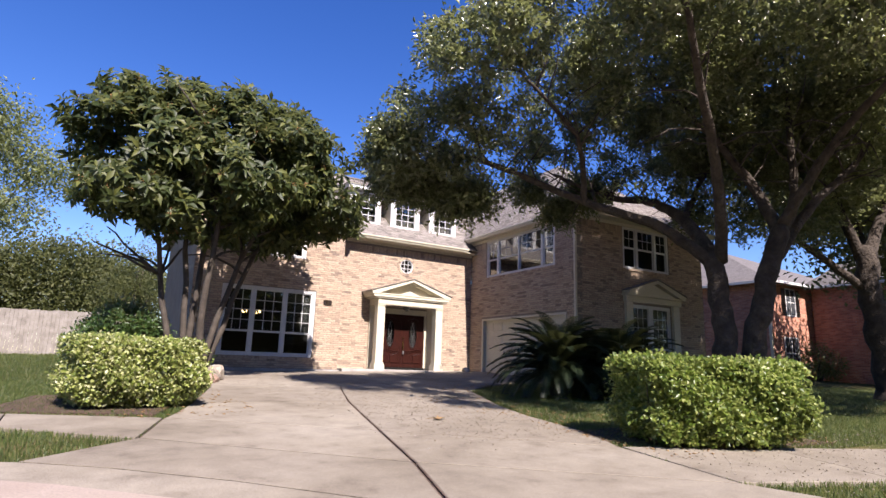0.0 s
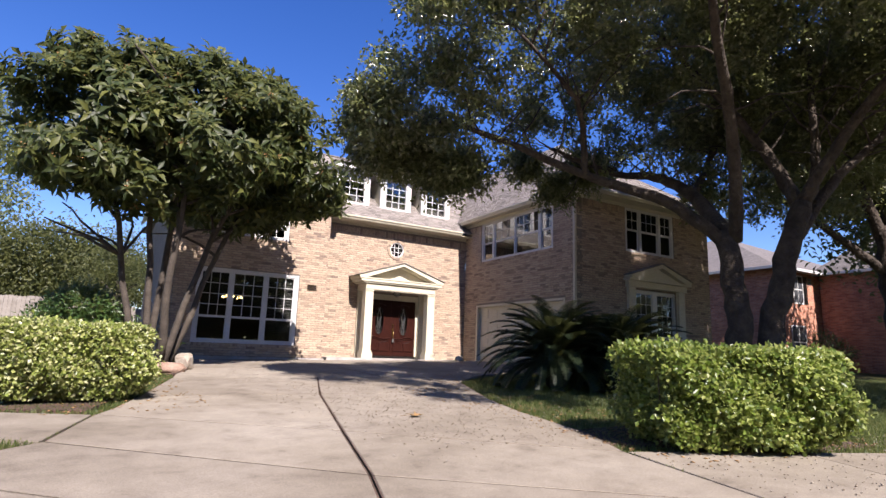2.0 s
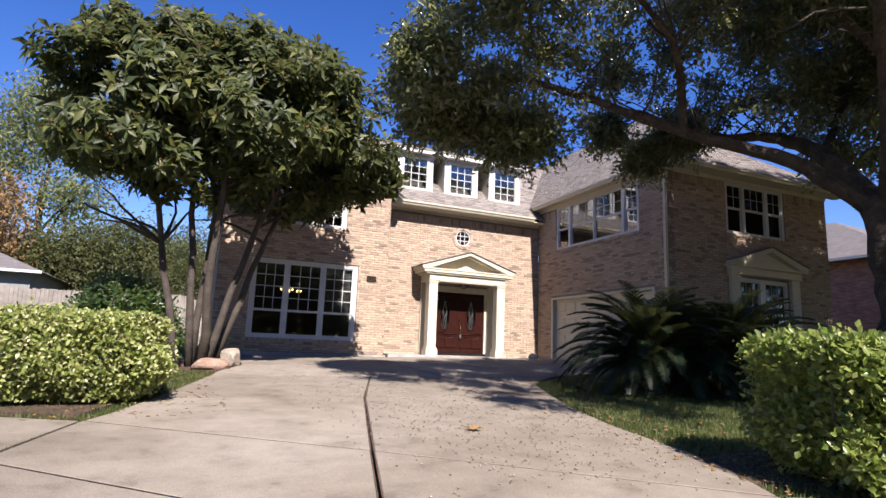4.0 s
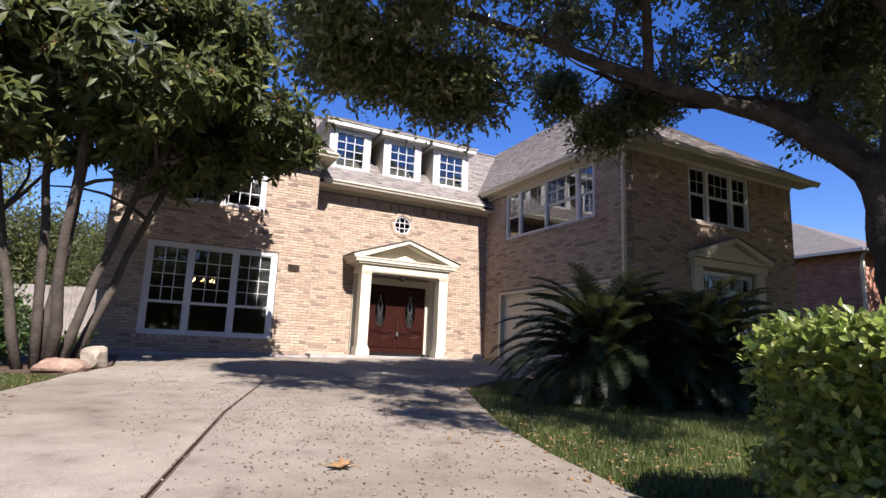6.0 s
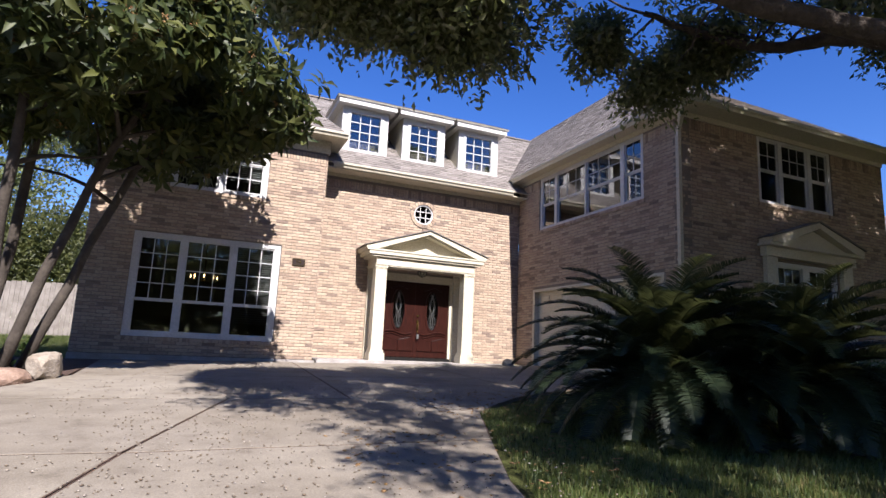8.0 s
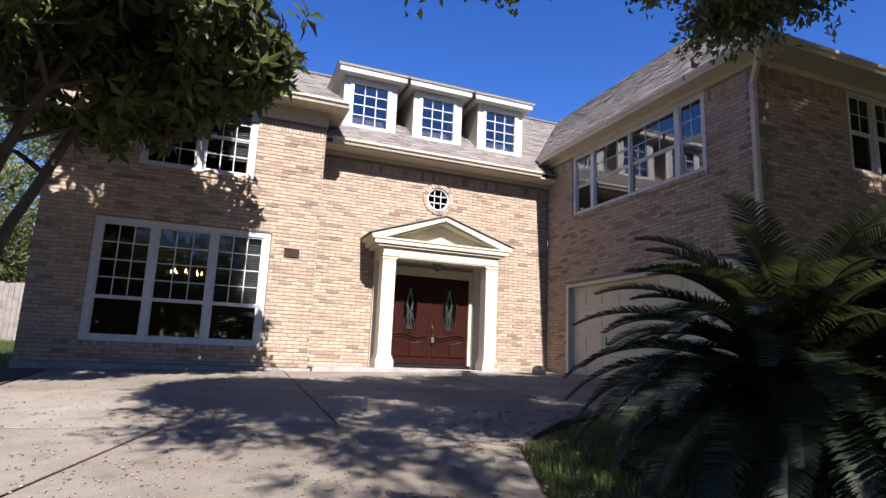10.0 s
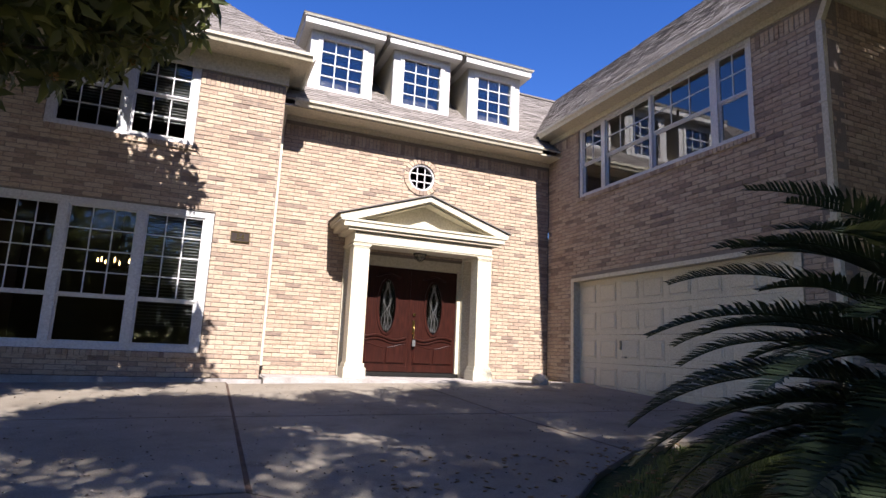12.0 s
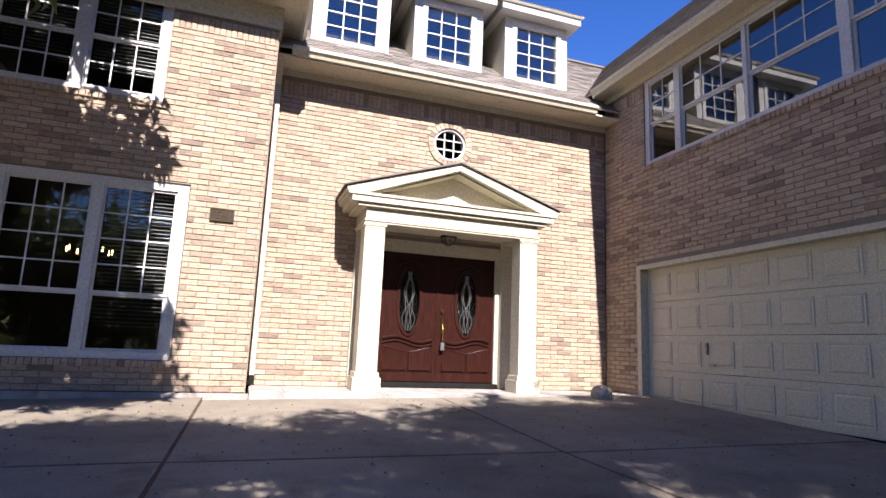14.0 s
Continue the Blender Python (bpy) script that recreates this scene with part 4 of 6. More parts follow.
portico()
lamp = empty("ceiling_lamp", (-0.01, -0.4, 2.285), "small black caged porch lamp under the portico ceiling", "porch lamp")
bm = bmesh.new()
tube(bm, [(0, 0, 0.045), (0, 0, 0.0), (0, 0, -0.03)], [0.06, 0.13, 0.13], 20)
part("mounting_plate", bm, M_BLACK, lamp)
bm = bmesh.new()
tube(bm, [(0, 0, -0.03), (0, 0, -0.09), (0, 0, -0.14)], [0.115, 0.095, 0.03], 20)
part("globe", bm, M_FROST, lamp, "frosted glass bowl", smooth=True)
for k in range(8):
    a = k * math.pi / 4
    bm = bmesh.new()
    tube(bm, [(0.122 * math.cos(a), 0.122 * math.sin(a), -0.03), (0.102 * math.cos(a), 0.102 * math.sin(a), -0.09), (0.02 * math.cos(a), 0.02 * math.sin(a), -0.15)], [0.006] * 3, 6)
    part("cage_bar", bm, M_BLACK, lamp)


def door_leaf(x0, x1, name, hand):
    """A carved mahogany leaf with an oval leaded light. hand: the side of the handle."""
    d = empty(name, ((x0 + x1) / 2, 0, 0), "carved dark mahogany entrance door leaf with an oval leaded glass", "door", "double entrance door", "structure")
    w = (x1 - x0) / 2 - 0.002
    cx, cz, rx, rz = 0.0, 1.27, 0.178, 0.52
    n = 40
    outer = []
    for k in range(n):
        a = 2 * math.pi * k / n
        c, s = math.cos(a), math.sin(a)
        t = min(w / abs(c) if abs(c) > 1e-6 else 9, ((2.03 - cz) if s > 0 else (cz - 0.02)) / abs(s) if abs(s) > 1e-6 else 9)
        outer.append((t * c, cz + t * s))
    inner = [(rx * math.cos(2 * math.pi * k / n), cz + rz * math.sin(2 * math.pi * k / n)) for k in range(n)]
    corners = [(w, 2.03), (-w, 2.03), (-w, 0.02), (w, 0.02)]
    bm = bmesh.new()
    for y, flip in ((0.0, False), (0.045, True)):
        vo = [bm.verts.new((p[0], y, p[1])) for p in outer]
        vi = [bm.verts.new((p[0], y, p[1])) for p in inner]
        vc = [bm.verts.new((p[0], y, p[1])) for p in corners]
        for k in range(n):
            m = (k + 1) % n
            bm.faces.new((vo[k], vo[m], vi[m], vi[k]))
            for c in vc:
                on = lambda v: (abs(abs(v.co.x) - w) < 1e-5, abs(v.co.z - c.co.z) < 1e-5)
                if on(vo[k])[0] and on(vo[m])[1] and abs(vo[k].co.x - c.co.x) < 1e-5 or on(vo[k])[1] and on(vo[m])[0] and abs(vo[m].co.x - c.co.x) < 1e-5:
                    bm.faces.new((vo[k], c, vo[m]))
    slab_ob = part("leaf", bm, M_WOOD, d)
    bm = bmesh.new()
    ring(bm, 0, cz, -0.022, 0.02, rz + 0.035, rz - 0.012, 44, (rx + 0.035) / (rz + 0.035))
    part("oval_moulding", bm, M_WOOD, d, smooth=False)
    bm = bmesh.new()
    pts = [bm.verts.new((p[0] * 1.01, 0.015, p[1])) for p in inner]
    f = bm.faces.new(pts)
    ex = bmesh.ops.extrude_face_region(bm, geom=[f])
    bmesh.ops.translate(bm, verts=[v for v in ex["geom"] if isinstance(v, bmesh.types.BMVert)], vec=(0, 0.008, 0))
    glass = part("leaded_glass", bm, M_OVAL, d, "clear bevelled glass with lead lines")
    for sg in (-1, 1):
        for k, amp in enumerate((0.06, 0.11, 0.03)):
            bm = bmesh.new()
            ps = []
            for i in range(15):
                t = i / 14
                z = cz - rz * 0.9 + t * rz * 1.8
                ps.append((sg * (amp * math.sin(math.pi * t * (1 + k) + k * 0.6) + 0.02 * k) * math.sqrt(max(0.05, 1 - ((z - cz) / rz) ** 2)), 0.012, z))
            tube(bm, ps, [0.0055] * 15, 5)
            part("lead_line", bm, M_STEEL, glass)

    def rail_curve(zz, amp, x_a, x_b, rr=0.013):
        bm = bmesh.new()
        ps = [(x_a + (x_b - x_a) * i / 16, -0.010, zz + amp * math.sin(2 * math.pi * i / 16 + (0 if hand > 0 else math.pi))) for i in range(17)]
        tube(bm, ps, [rr] * 17, 6)
        part("carved_moulding", bm, M_WOOD, d)
    rail_curve(0.67, 0.04, -w + 0.08, w - 0.08, 0.024)
    rail_curve(0.605, 0.04, -w + 0.08, w - 0.08, 0.016)
    for x_a, x_b, sg in ((-w + 0.09, -0.03, 1), (0.03, w - 0.09, -1)):
        bm = bmesh.new()
        top = [(x_a + (x_b - x_a) * i / 8, 0.5 + sg * 0.035 * math.cos(math.pi * i / 8)) for i in range(9)]
        prism(bm, [(x_a, 0.2), (x_b, 0.2)] + top[::-1], "y", -0.03, 0.002)
        part("raised_panel", bm, M_WOOD, d, bevel=0.024)
        bm = bmesh.new()
        edge = [(x_a - 0.012, 0.188), (x_b + 0.012, 0.188)] + [(px, pz + 0.014) for px, pz in top[::-1]]
        loop = [(px, -0.006, pz) for px, pz in edge] + [(edge[0][0], -0.006, edge[0][1])]
        tube(bm, loop, [0.011] * len(loop), 6)
        part("panel_moulding", bm, M_WOOD, d)
    for zz in (1.87,):
        bm = bmesh.new()
        ps = [(-0.25 + 0.5 * i / 16, -0.004, zz + 0.035 * math.cos(2 * math.pi * (i / 16 - 0.5))) for i in range(17)]
        tube(bm, ps, [0.02] * 17, 6)
        part("carved_moulding", bm, M_WOOD, d)
    part("bottom_rail", boxes((-w + 0.02, w - 0.02, -0.012, 0.002, 0.03, 0.13)), M_WOOD, d, bevel=0.006)
    return d


left_leaf = door_leaf(-0.968, -0.002, "door_1", 1)
right_leaf = door_leaf(0.002, 0.968, "door_2", -1)
handle = part("handle_plate", boxes((-0.025, 0.025, -0.018, -0.002, 0.75, 1.02)), M_BRASS, right_leaf, "polished brass handle set", bevel=0.006)
handle.location = (-0.415, 0, 0)
bm = bmesh.new()
tube(bm, [(0, -0.02, 0.92), (0, -0.07, 0.9), (0.0, -0.075, 0.8), (0, -0.06, 0.68), (0, -0.02, 0.66)], [0.011] * 5, 8)
part("grip", bm, M_BRASS, handle, smooth=True)
bm = bmesh.new()
tube(bm, [(0, 0.0, 1.13), (0, -0.03, 1.13)], [0.033, 0.028], 16)
part("deadbolt", bm, M_BRASS, handle)
part("lockbox", boxes((-0.03, 0.03, -0.085, -0.045, 0.52, 0.64)), M_STEEL, handle, "grey key lockbox hanging on the handle", bevel=0.01)
part("astragal", boxes((-0.025, 0.02, -0.012, -0.001, 0.02, 2.03)), M_WOOD, left_leaf, bevel=0.004).location = (0.485, 0, 0)
doorframe = empty("door_frame", (0, 0, 0), "cream painted door frame with a dark threshold", "door frame", kind="structure")
part("jamb", boxes((0.97, 1.168, -0.045, 0.14, 0.0, 2.228)), M_CREAM, doorframe, bevel=0.006)
part("jamb", boxes((-1.168, -0.97, -0.045, 0.14, 0.0, 2.228)), M_CREAM, doorframe, bevel=0.006)
part("head", boxes((-0.969, 0.969, -0.045, 0.14, 2.032, 2.228)), M_CREAM, doorframe, bevel=0.006)
part("threshold", boxes((-1.0, 1.0, -0.12, 0.1, -0.055, 0.018)), M_BLACK, doorframe, "dark metal threshold", bevel=0.006)
# near-black sheet stands in for the unlit hall behind the leaded glass
part("backing", boxes((-1.1, 1.1, 0.15, 0.18, 0.0, 2.22)), M_DIMROOM, doorframe)

# porch slab and the concrete ledge under the walls
ledge = empty("porch_ledge", (0, 0, 0), "worn whitish concrete ledge with pale tiles along the house", "ledge", kind="structure")
part("ledge", boxes((-2.78, 3.02, -1.17, YF - 0.003, -0.36, -0.075)), M_LEDGE, ledge, bevel=0.015)
part("ledge", boxes((-7.72, -2.785, YL - 0.1, YL - 0.003, -0.42, -0.115)), M_LEDGE, ledge, bevel=0.012)
x = -2.75
while x < 2.9:
    part("tile", boxes((x, x + 0.395, -1.15, -0.62, -0.074, -0.062)), M_LEDGE, ledge)
    part("tile", boxes((x, x + 0.395, -0.61, YF - 0.1, -0.074, -0.062)), M_LEDGE, ledge)
    x += 0.4
part("ledge", boxes((XW - 0.06, XW - 0.005, -0.92, -1.18 + 0.05, -0.4, -0.08)), M_LEDGE, ledge)


# ---------------------------------------------------------------- garage door
def garage_door():
    g = empty("door_3", (XW + 0.1, -3.38, -0.17), "cream raised-panel sectional garage door, closed", "garage door", kind="structure")
    m = Matrix.Translation(-g.location) @ wall_frame("left", XW)
    u0, u1, z0, z1 = 1.03, 5.73, -0.17, 1.945

    def add(n, bm, mat, parent=g, bevel=0.0, label=""):
        bm.transform(m)
        return part(n, bm, mat, parent, label, bevel=bevel)
    add("casing", boxes((0.935, 1.03, -0.02, 0.2, -0.2, 2.015), (5.73, 5.825, -0.02, 0.2, -0.2, 2.015), (1.03, 5.73, -0.02, 0.2, 1.945, 2.015)), M_CREAM, bevel=0.006)
    h = (z1 - z0) / 4
    w = (u1 - u0) / 8
    for r in range(4):
        zb = z0 + r * h
        sec = add("section", boxes((u0, u1, 0.13, 0.17, zb + 0.003, zb + h - 0.003)), M_GARAGE, bevel=0.004)
        for c in range(8):
            ua = u0 + c * w
            bm = bmesh.new()
            fr = [(ua + 0.07, ua + w - 0.07, zb + 0.09, zb + h - 0.09), (ua + 0.095, ua + w - 0.095, zb + 0.115, zb + h - 0.115)]
            rings_ = []
            for (a, b, lo, hi), y in ((fr[0], 0.129), (fr[0], 0.118), (fr[1], 0.124), ((ua + 0.115, ua + w - 0.115, zb + 0.135, zb + h - 0.135), 0.114)):
                rings_.append([bm.verts.new(v) for v in ((a, y, lo), (b, y, lo), (b, y, hi), (a, y, hi))])
            for p, q in zip(rings_, rings_[1:]):
                for k in range(4):
                    bm.faces.new((p[k], p[(k + 1) % 4], q[(k + 1) % 4], q[k]))
            bm.faces.new(rings_[-1])
            add("raised_panel", bm, M_GARAGE, sec)
    add("handle", boxes((2.26, 2.29, 0.08, 0.13, 0.62, 0.78)), M_STEEL, bevel=0.005, label="small metal lock handle")
    add("handle", boxes((2.32, 2.42, 0.09, 0.13, 0.47, 0.5)), M_STEEL, bevel=0.005)
    add("seal", boxes((u0, u1, 0.12, 0.17, -0.2, -0.17)), M_BLACK)
    return g


garage_door()

# ---------------------------------------------------------------- trim on the wing front
surround = empty("window_surround", (6.63, YW, 0), "cream window surround with pilasters and a small pediment", "window surround")
inv = Matrix.Translation((-6.63, -YW, 0))
for x0, x1 in ((5.26, 5.58), (7.68, 8.0)):
    bm = boxes((x0, x1, YW - 0.11, YW - 0.012, 0.05, 2.5), (x0 - 0.03, x1 + 0.03, YW - 0.14, YW - 0.012, 0.0, 0.2))
    bm.transform(inv)
    part("pilaster", bm, M_CREAM, surround, bevel=0.008)
bm = boxes((5.2, 8.06, YW - 0.16, YW - 0.012, 2.502, 2.7), (5.12, 8.14, YW - 0.3, YW - 0.012, 2.702, 2.76))
bm.transform(inv)
part("entablature", bm, M_CREAM, surround, bevel=0.01)
for sg in (-1, 1):
    bm2 = bmesh.new()
    q = lambda u, v: (6.63 + sg * u, v)
    prism(bm2, [q(1.46, 2.762), q(1.46, 2.85), q(0, 3.32), q(0, 3.2), q(1.15, 2.762)], "y", YW - 0.34, YW - 0.012)
    bm2.transform(inv)
    part("raking_cornice", bm2, M_CREAM, surround, bevel=0.006)
    bm2 = bmesh.new()
    prism(bm2, [q(1.5, 2.852), q(1.5, 2.88), q(0, 3.36), q(0, 3.322)], "y", YW - 0.37, YW - 0.012)
    bm2.transform(inv)
    part("roof_slope", bm2, M_SHINGLE, surround)
bm = bmesh.new()
prism(bm, [(5.5, 2.762), (7.76, 2.762), (6.63, 3.15)], "y", YW - 0.2, YW - 0.012)
bm.transform(inv)
part("tympanum", bm, M_CREAM, surround)

# house number plate
plaque = empty("number_plaque", (-3.325, YL - 0.004, 2.155), "small dark bronze house number plaque on the brick", "house number")
part("plate", boxes((-0.15, 0.15, -0.018, 0.0, -0.08, 0.08)), M_PLAQUE, plaque, bevel=0.006)
part("rim", boxes((-0.15, 0.15, -0.022, -0.019, 0.07, 0.08), (-0.15, 0.15, -0.022, -0.019, -0.08, -0.07), (-0.15, -0.14, -0.022, -0.019, -0.07, 0.07), (0.14, 0.15, -0.022, -0.019, -0.07, 0.07)), M_BRASS, plaque)
txt = bpy.data.curves.new("digits", "FONT")
txt.body, txt.size, txt.extrude, txt.align_x, txt.align_y = "54", 0.13, 0.003, "CENTER", "CENTER"
txt_ob = new("digits_curve", txt)
me = bpy.data.meshes.new_from_object(txt_ob.evaluated_get(bpy.context.evaluated_depsgraph_get()))
bpy.data.objects.remove(txt_ob)
me.transform(Matrix.Translation((0, -0.022, 0)) @ Matrix.Rotation(radians(90), 4, "X"))
me.materials.append(M_BRASS)
new("digits", me).parent = plaque

# ---------------------------------------------------------------- leaves in bulk
RNG = np.random.default_rng(5)


def unit(a):
    return a / np.maximum(np.linalg.norm(a, axis=-1, keepdims=True), 1e-9)


def leaf_mesh(name, base, along, face, length, width, mat, parent, fold=0.25, droop=0.15, plain=False):
    """Many folded leaves in one mesh: base points, the way each points, the way it faces, and sizes."""
    n = len(base)
    along, face = unit(along), unit(face)
    side = unit(np.cross(along, face))
    face = np.cross(side, along)
    L, W = np.reshape(length, (-1, 1)) * np.ones((n, 1)), np.reshape(width, (-1, 1)) * np.ones((n, 1))
    mid = base + along * L * 0.5
    v = np.stack([base, mid - side * W / 2 + face * W * fold, base + along * L - face * L * droop, mid + side * W / 2 + face * W * fold, mid - face * L * 0.02], 1).reshape(-1, 3)
    if plain:
        v = v.reshape(-1, 5, 3)[:, :4].reshape(-1, 3)
        tri = np.array([[0, 2, 1], [0, 3, 2]])[None] + (np.arange(n) * 4)[:, None, None]
        return tri_mesh(name, v, tri.reshape(-1, 3), mat, parent)
    off = (np.arange(n) * 5)[:, None, None]
    tri = np.array([[0, 4, 1], [1, 4, 2], [0, 3, 4], [4, 3, 2]])[None] + off
    return tri_mesh(name, v, tri.reshape(-1, 3), mat, parent)


def tri_mesh(name, v, tri, mat, parent):
    me = bpy.data.meshes.new(name)
    me.vertices.add(len(v))
    me.vertices.foreach_set("co", np.ascontiguousarray(v, dtype=np.float32).ravel())
    me.loops.add(3 * len(tri))
    me.loops.foreach_set("vertex_index", np.ascontiguousarray(tri, dtype=np.int32).ravel())
    me.polygons.add(len(tri))
    me.polygons.foreach_set("loop_start", np.arange(0, 3 * len(tri), 3, dtype=np.int32))
    me.update(calc_edges=True)
    me.materials.append(mat)
    ob = new(name, me)
    ob.parent = parent
    return ob


def in_lobes(lobes, n, shell=0.45):
    """Points in a set of ellipsoids, most of them towards their skins."""
    vol = np.array([r[0] * r[1] * r[2] for _, r in lobes]) ** 0.8
    pick = RNG.choice(len(lobes), n, p=vol / vol.sum())
    c, r = np.array([l[0] for l in lobes], float)[pick], np.array([l[1] for l in lobes], float)[pick]
    d = unit(RNG.normal(size=(n, 3)))
    rad = (shell + (1 - shell) * RNG.random((n, 1)) ** 0.7) * (0.86 + 0.26 * RNG.random((n, 1)))
    return c + d * r * rad, d


def limb(bm, a, b, r0, r1, bend=0.3, seed=0, sides=9, n=7):
    rng = random.Random(seed)
    a, b = Vector(a), Vector(b)
    side = Vector((rng.uniform(-1, 1), rng.uniform(-1, 1), rng.uniform(0.0, 1.0))) * bend
    pts, rad = [], []
    for i in range(n + 1):
        t = i / n
        p = a.lerp(b, t) + side * math.sin(math.pi * t) + Vector((rng.uniform(-1, 1), rng.uniform(-1, 1), rng.uniform(-1, 1))) * 0.05 * (0 < i < n)
        pts.append(p)
        rad.append(r0 + (r1 - r0) * t)
    tube(bm, pts, rad, sides)
    return pts


# ---------------------------------------------------------------- the live oaks by the wing
def sweep(pts, steps=5, wobble=0.04, seed=0):
    """A smooth, slightly gnarled line through the given points."""
    rng = random.Random(seed)
    p = [Vector(q) for q in pts]
    out = []
    for i in range(len(p) - 1):
        a, b, c, d = p[max(i - 1, 0)], p[i], p[i + 1], p[min(i + 2, len(p) - 1)]
        for k in range(steps):
            t = k / steps
            q = 0.5 * (2 * b + (c - a) * t + (2 * a - 5 * b + 4 * c - d) * t * t + (3 * b - a - 3 * c + d) * t ** 3)
            if i or k:
                q += Vector((rng.uniform(-1, 1), rng.uniform(-1, 1), rng.uniform(-1, 1))) * wobble
            out.append(q)
    return out + [p[-1]]


def live_oak(name, base, stems, limbs, lobes, clusters, per, label, lead=0.085, fringe=(), gappy=1.1):
    """stems and limbs: (points, first radius, last radius); lobes and fringe: ellipsoids of foliage."""
    bx, by = base
    o = Vector((bx, by, ground_height(bx, by) - 0.05))
    t = empty(name, o, label, "tree")
    for kind, rows in (("trunk", stems), ("limb", limbs)):
        for k, (pts, r0, r1) in enumerate(rows):
            path = sweep([Vector(p) - o for p in pts], 6, 0.015 + r1 * 0.12, seed=k + len(kind))
            n = len(path) - 1
            rad = [(r0 + (r1 - r0) * i / n) * (1 + 0.035 * math.sin(i * 1.9 + k)) for i in range(n + 1)]
            if kind == "trunk":
                rad[0], rad[1] = r0 * 1.5, r0 * 1.2
            bm = bmesh.new()
            tube(bm, path, rad, 12)
            ob = part(kind, bm, M_BARK, t, smooth=True)
            if kind == "limb":
                rng = random.Random(k)
                bm = bmesh.new()
                for j in range(12):
                    p = path[rng.randint(n // 3, n)]
                    q = p + Vector((rng.uniform(-1.3, 1.3), rng.uniform(-1.3, 1.3), rng.uniform(-0.4, 1.3)))
                    limb(bm, p, q, max(0.02, r1 * 0.6), 0.008, 0.25, seed=k * 20 + j, sides=5, n=5)
                tagged(part("twigs", bm, M_BARK, ob, smooth=True), kind="stuff")
    c, d = in_lobes(lobes, int(clusters * 2.2), 0.5)
    gaps = np.array([0.4 * noise.noise((p[0] * 0.5, p[1] * 0.5, p[2] * 0.5)) + noise.noise((p[0] * 1.6, p[1] * 1.6, p[2] * 1.6)) for p in c])
    keep = np.argsort(-gaps)[: int(clusters * gappy)]
    keep = keep[RNG.permutation(len(keep))[:clusters]]
    c, d = c[keep], d[keep]
    if fringe:
        c2, d2 = in_lobes(fringe, clusters // 9, 0.15)
        c, d = np.concatenate([c, c2]), np.concatenate([d, d2])
    m = len(c)
    # each cluster is a drooping spray: leaves set along a short twig
    way = unit(d * 0.7 + RNG.normal(size=(m, 3)) * 0.6 + np.array([0, 0, -0.1]))
    reach = RNG.uniform(0.25, 0.6, (m, 1))
    u = RNG.random((m, per, 1))
    drop = np.array([0, 0, -0.28])
    pos = c[:, None] + way[:, None] * reach[:, None] * (u - 0.4) + drop * reach[:, None] * u ** 2
    pos = (pos + RNG.normal(size=pos.shape) * np.array([0.1, 0.1, 0.08])).reshape(-1, 3) - np.array(o)
    along = np.repeat(way, per, 0) * 0.7 + RNG.normal(size=pos.shape) * 0.75
    face = np.array([0, -0.3, 0.75]) + RNG.normal(size=pos.shape) * 0.7
    size = lead * RNG.uniform(0.65, 1.35, len(pos))
    leaf_mesh("crown", pos, along, face, size, size * 0.46, M_OAKLEAF, t, plain=True)
    p, q = c - np.array(o) - way * reach * 0.5, c - np.array(o) + way * reach * 0.55 + drop * reach * 0.4
    e = np.array([0.006, 0.0, 0.0])
    v = np.stack([q, p + e, p - e, p + e[[1, 0, 2]]], 1).reshape(-1, 3)
    tri = np.array([[0, 1, 2], [0, 2, 3], [0, 3, 1]])[None] + (np.arange(m) * 4)[:, None, None]
    tagged(tri_mesh("sprays", v, tri.reshape(-1, 3), M_BARK, t), kind="stuff")
    return t


oak_stems = [([(1.4, -12.55, -0.62), (1.42, -12.5, 0.3), (1.5, -12.4, 1.5), (1.55, -12.25, 2.75)], 0.27, 0.2),
             ([(1.75, -12.65, -0.6), (1.9, -12.75, 0.5), (2.2, -12.95, 1.9), (2.63, -13.17, 3.35)], 0.26, 0.19)]
oak_limbs = [([(1.55, -12.25, 2.7), (1.9, -11.3, 3.8), (2.0, -10.2, 4.55), (1.7, -9.1, 4.9), (0.4, -8.3, 5.5)], 0.18, 0.04),
             ([(1.52, -12.3, 2.5), (0.6, -11.6, 3.4), (-0.9, -10.8, 3.9), (-2.8, -9.8, 4.7), (-4.6, -9.2, 5.0)], 0.15, 0.03),
             ([(2.6, -13.15, 3.3), (2.75, -12.5, 4.6), (2.1, -12.0, 5.8), (0.5, -11.5, 7.3)], 0.15, 0.04),
             ([(2.63, -13.17, 3.3), (3.25, -13.2, 4.1), (3.5, -13.1, 5.6), (3.8, -13.0, 8.2)], 0.14, 0.04),
             ([(2.3, -13.0, 2.4), (3.6, -13.3, 3.9), (5.2, -13.6, 5.2), (7.0, -13.8, 7.0)], 0.14, 0.04),
             ([(1.6, -12.4, 2.6), (0.4, -13.2, 4.4), (-1.2, -14.0, 5.6), (-2.6, -14.8, 6.5)], 0.14, 0.04),
             ([(2.63, -13.2, 3.4), (2.7, -14.6, 5.2), (2.2, -16.6, 6.3)], 0.13, 0.04),
             ([(1.9, -11.3, 3.8), (3.6, -10.6, 5.2), (5.2, -10.2, 6.8)], 0.1, 0.03),
             ([(-0.9, -10.8, 3.9), (-1.5, -11.2, 5.2), (-3.4, -11.6, 6.0)], 0.08, 0.025)]
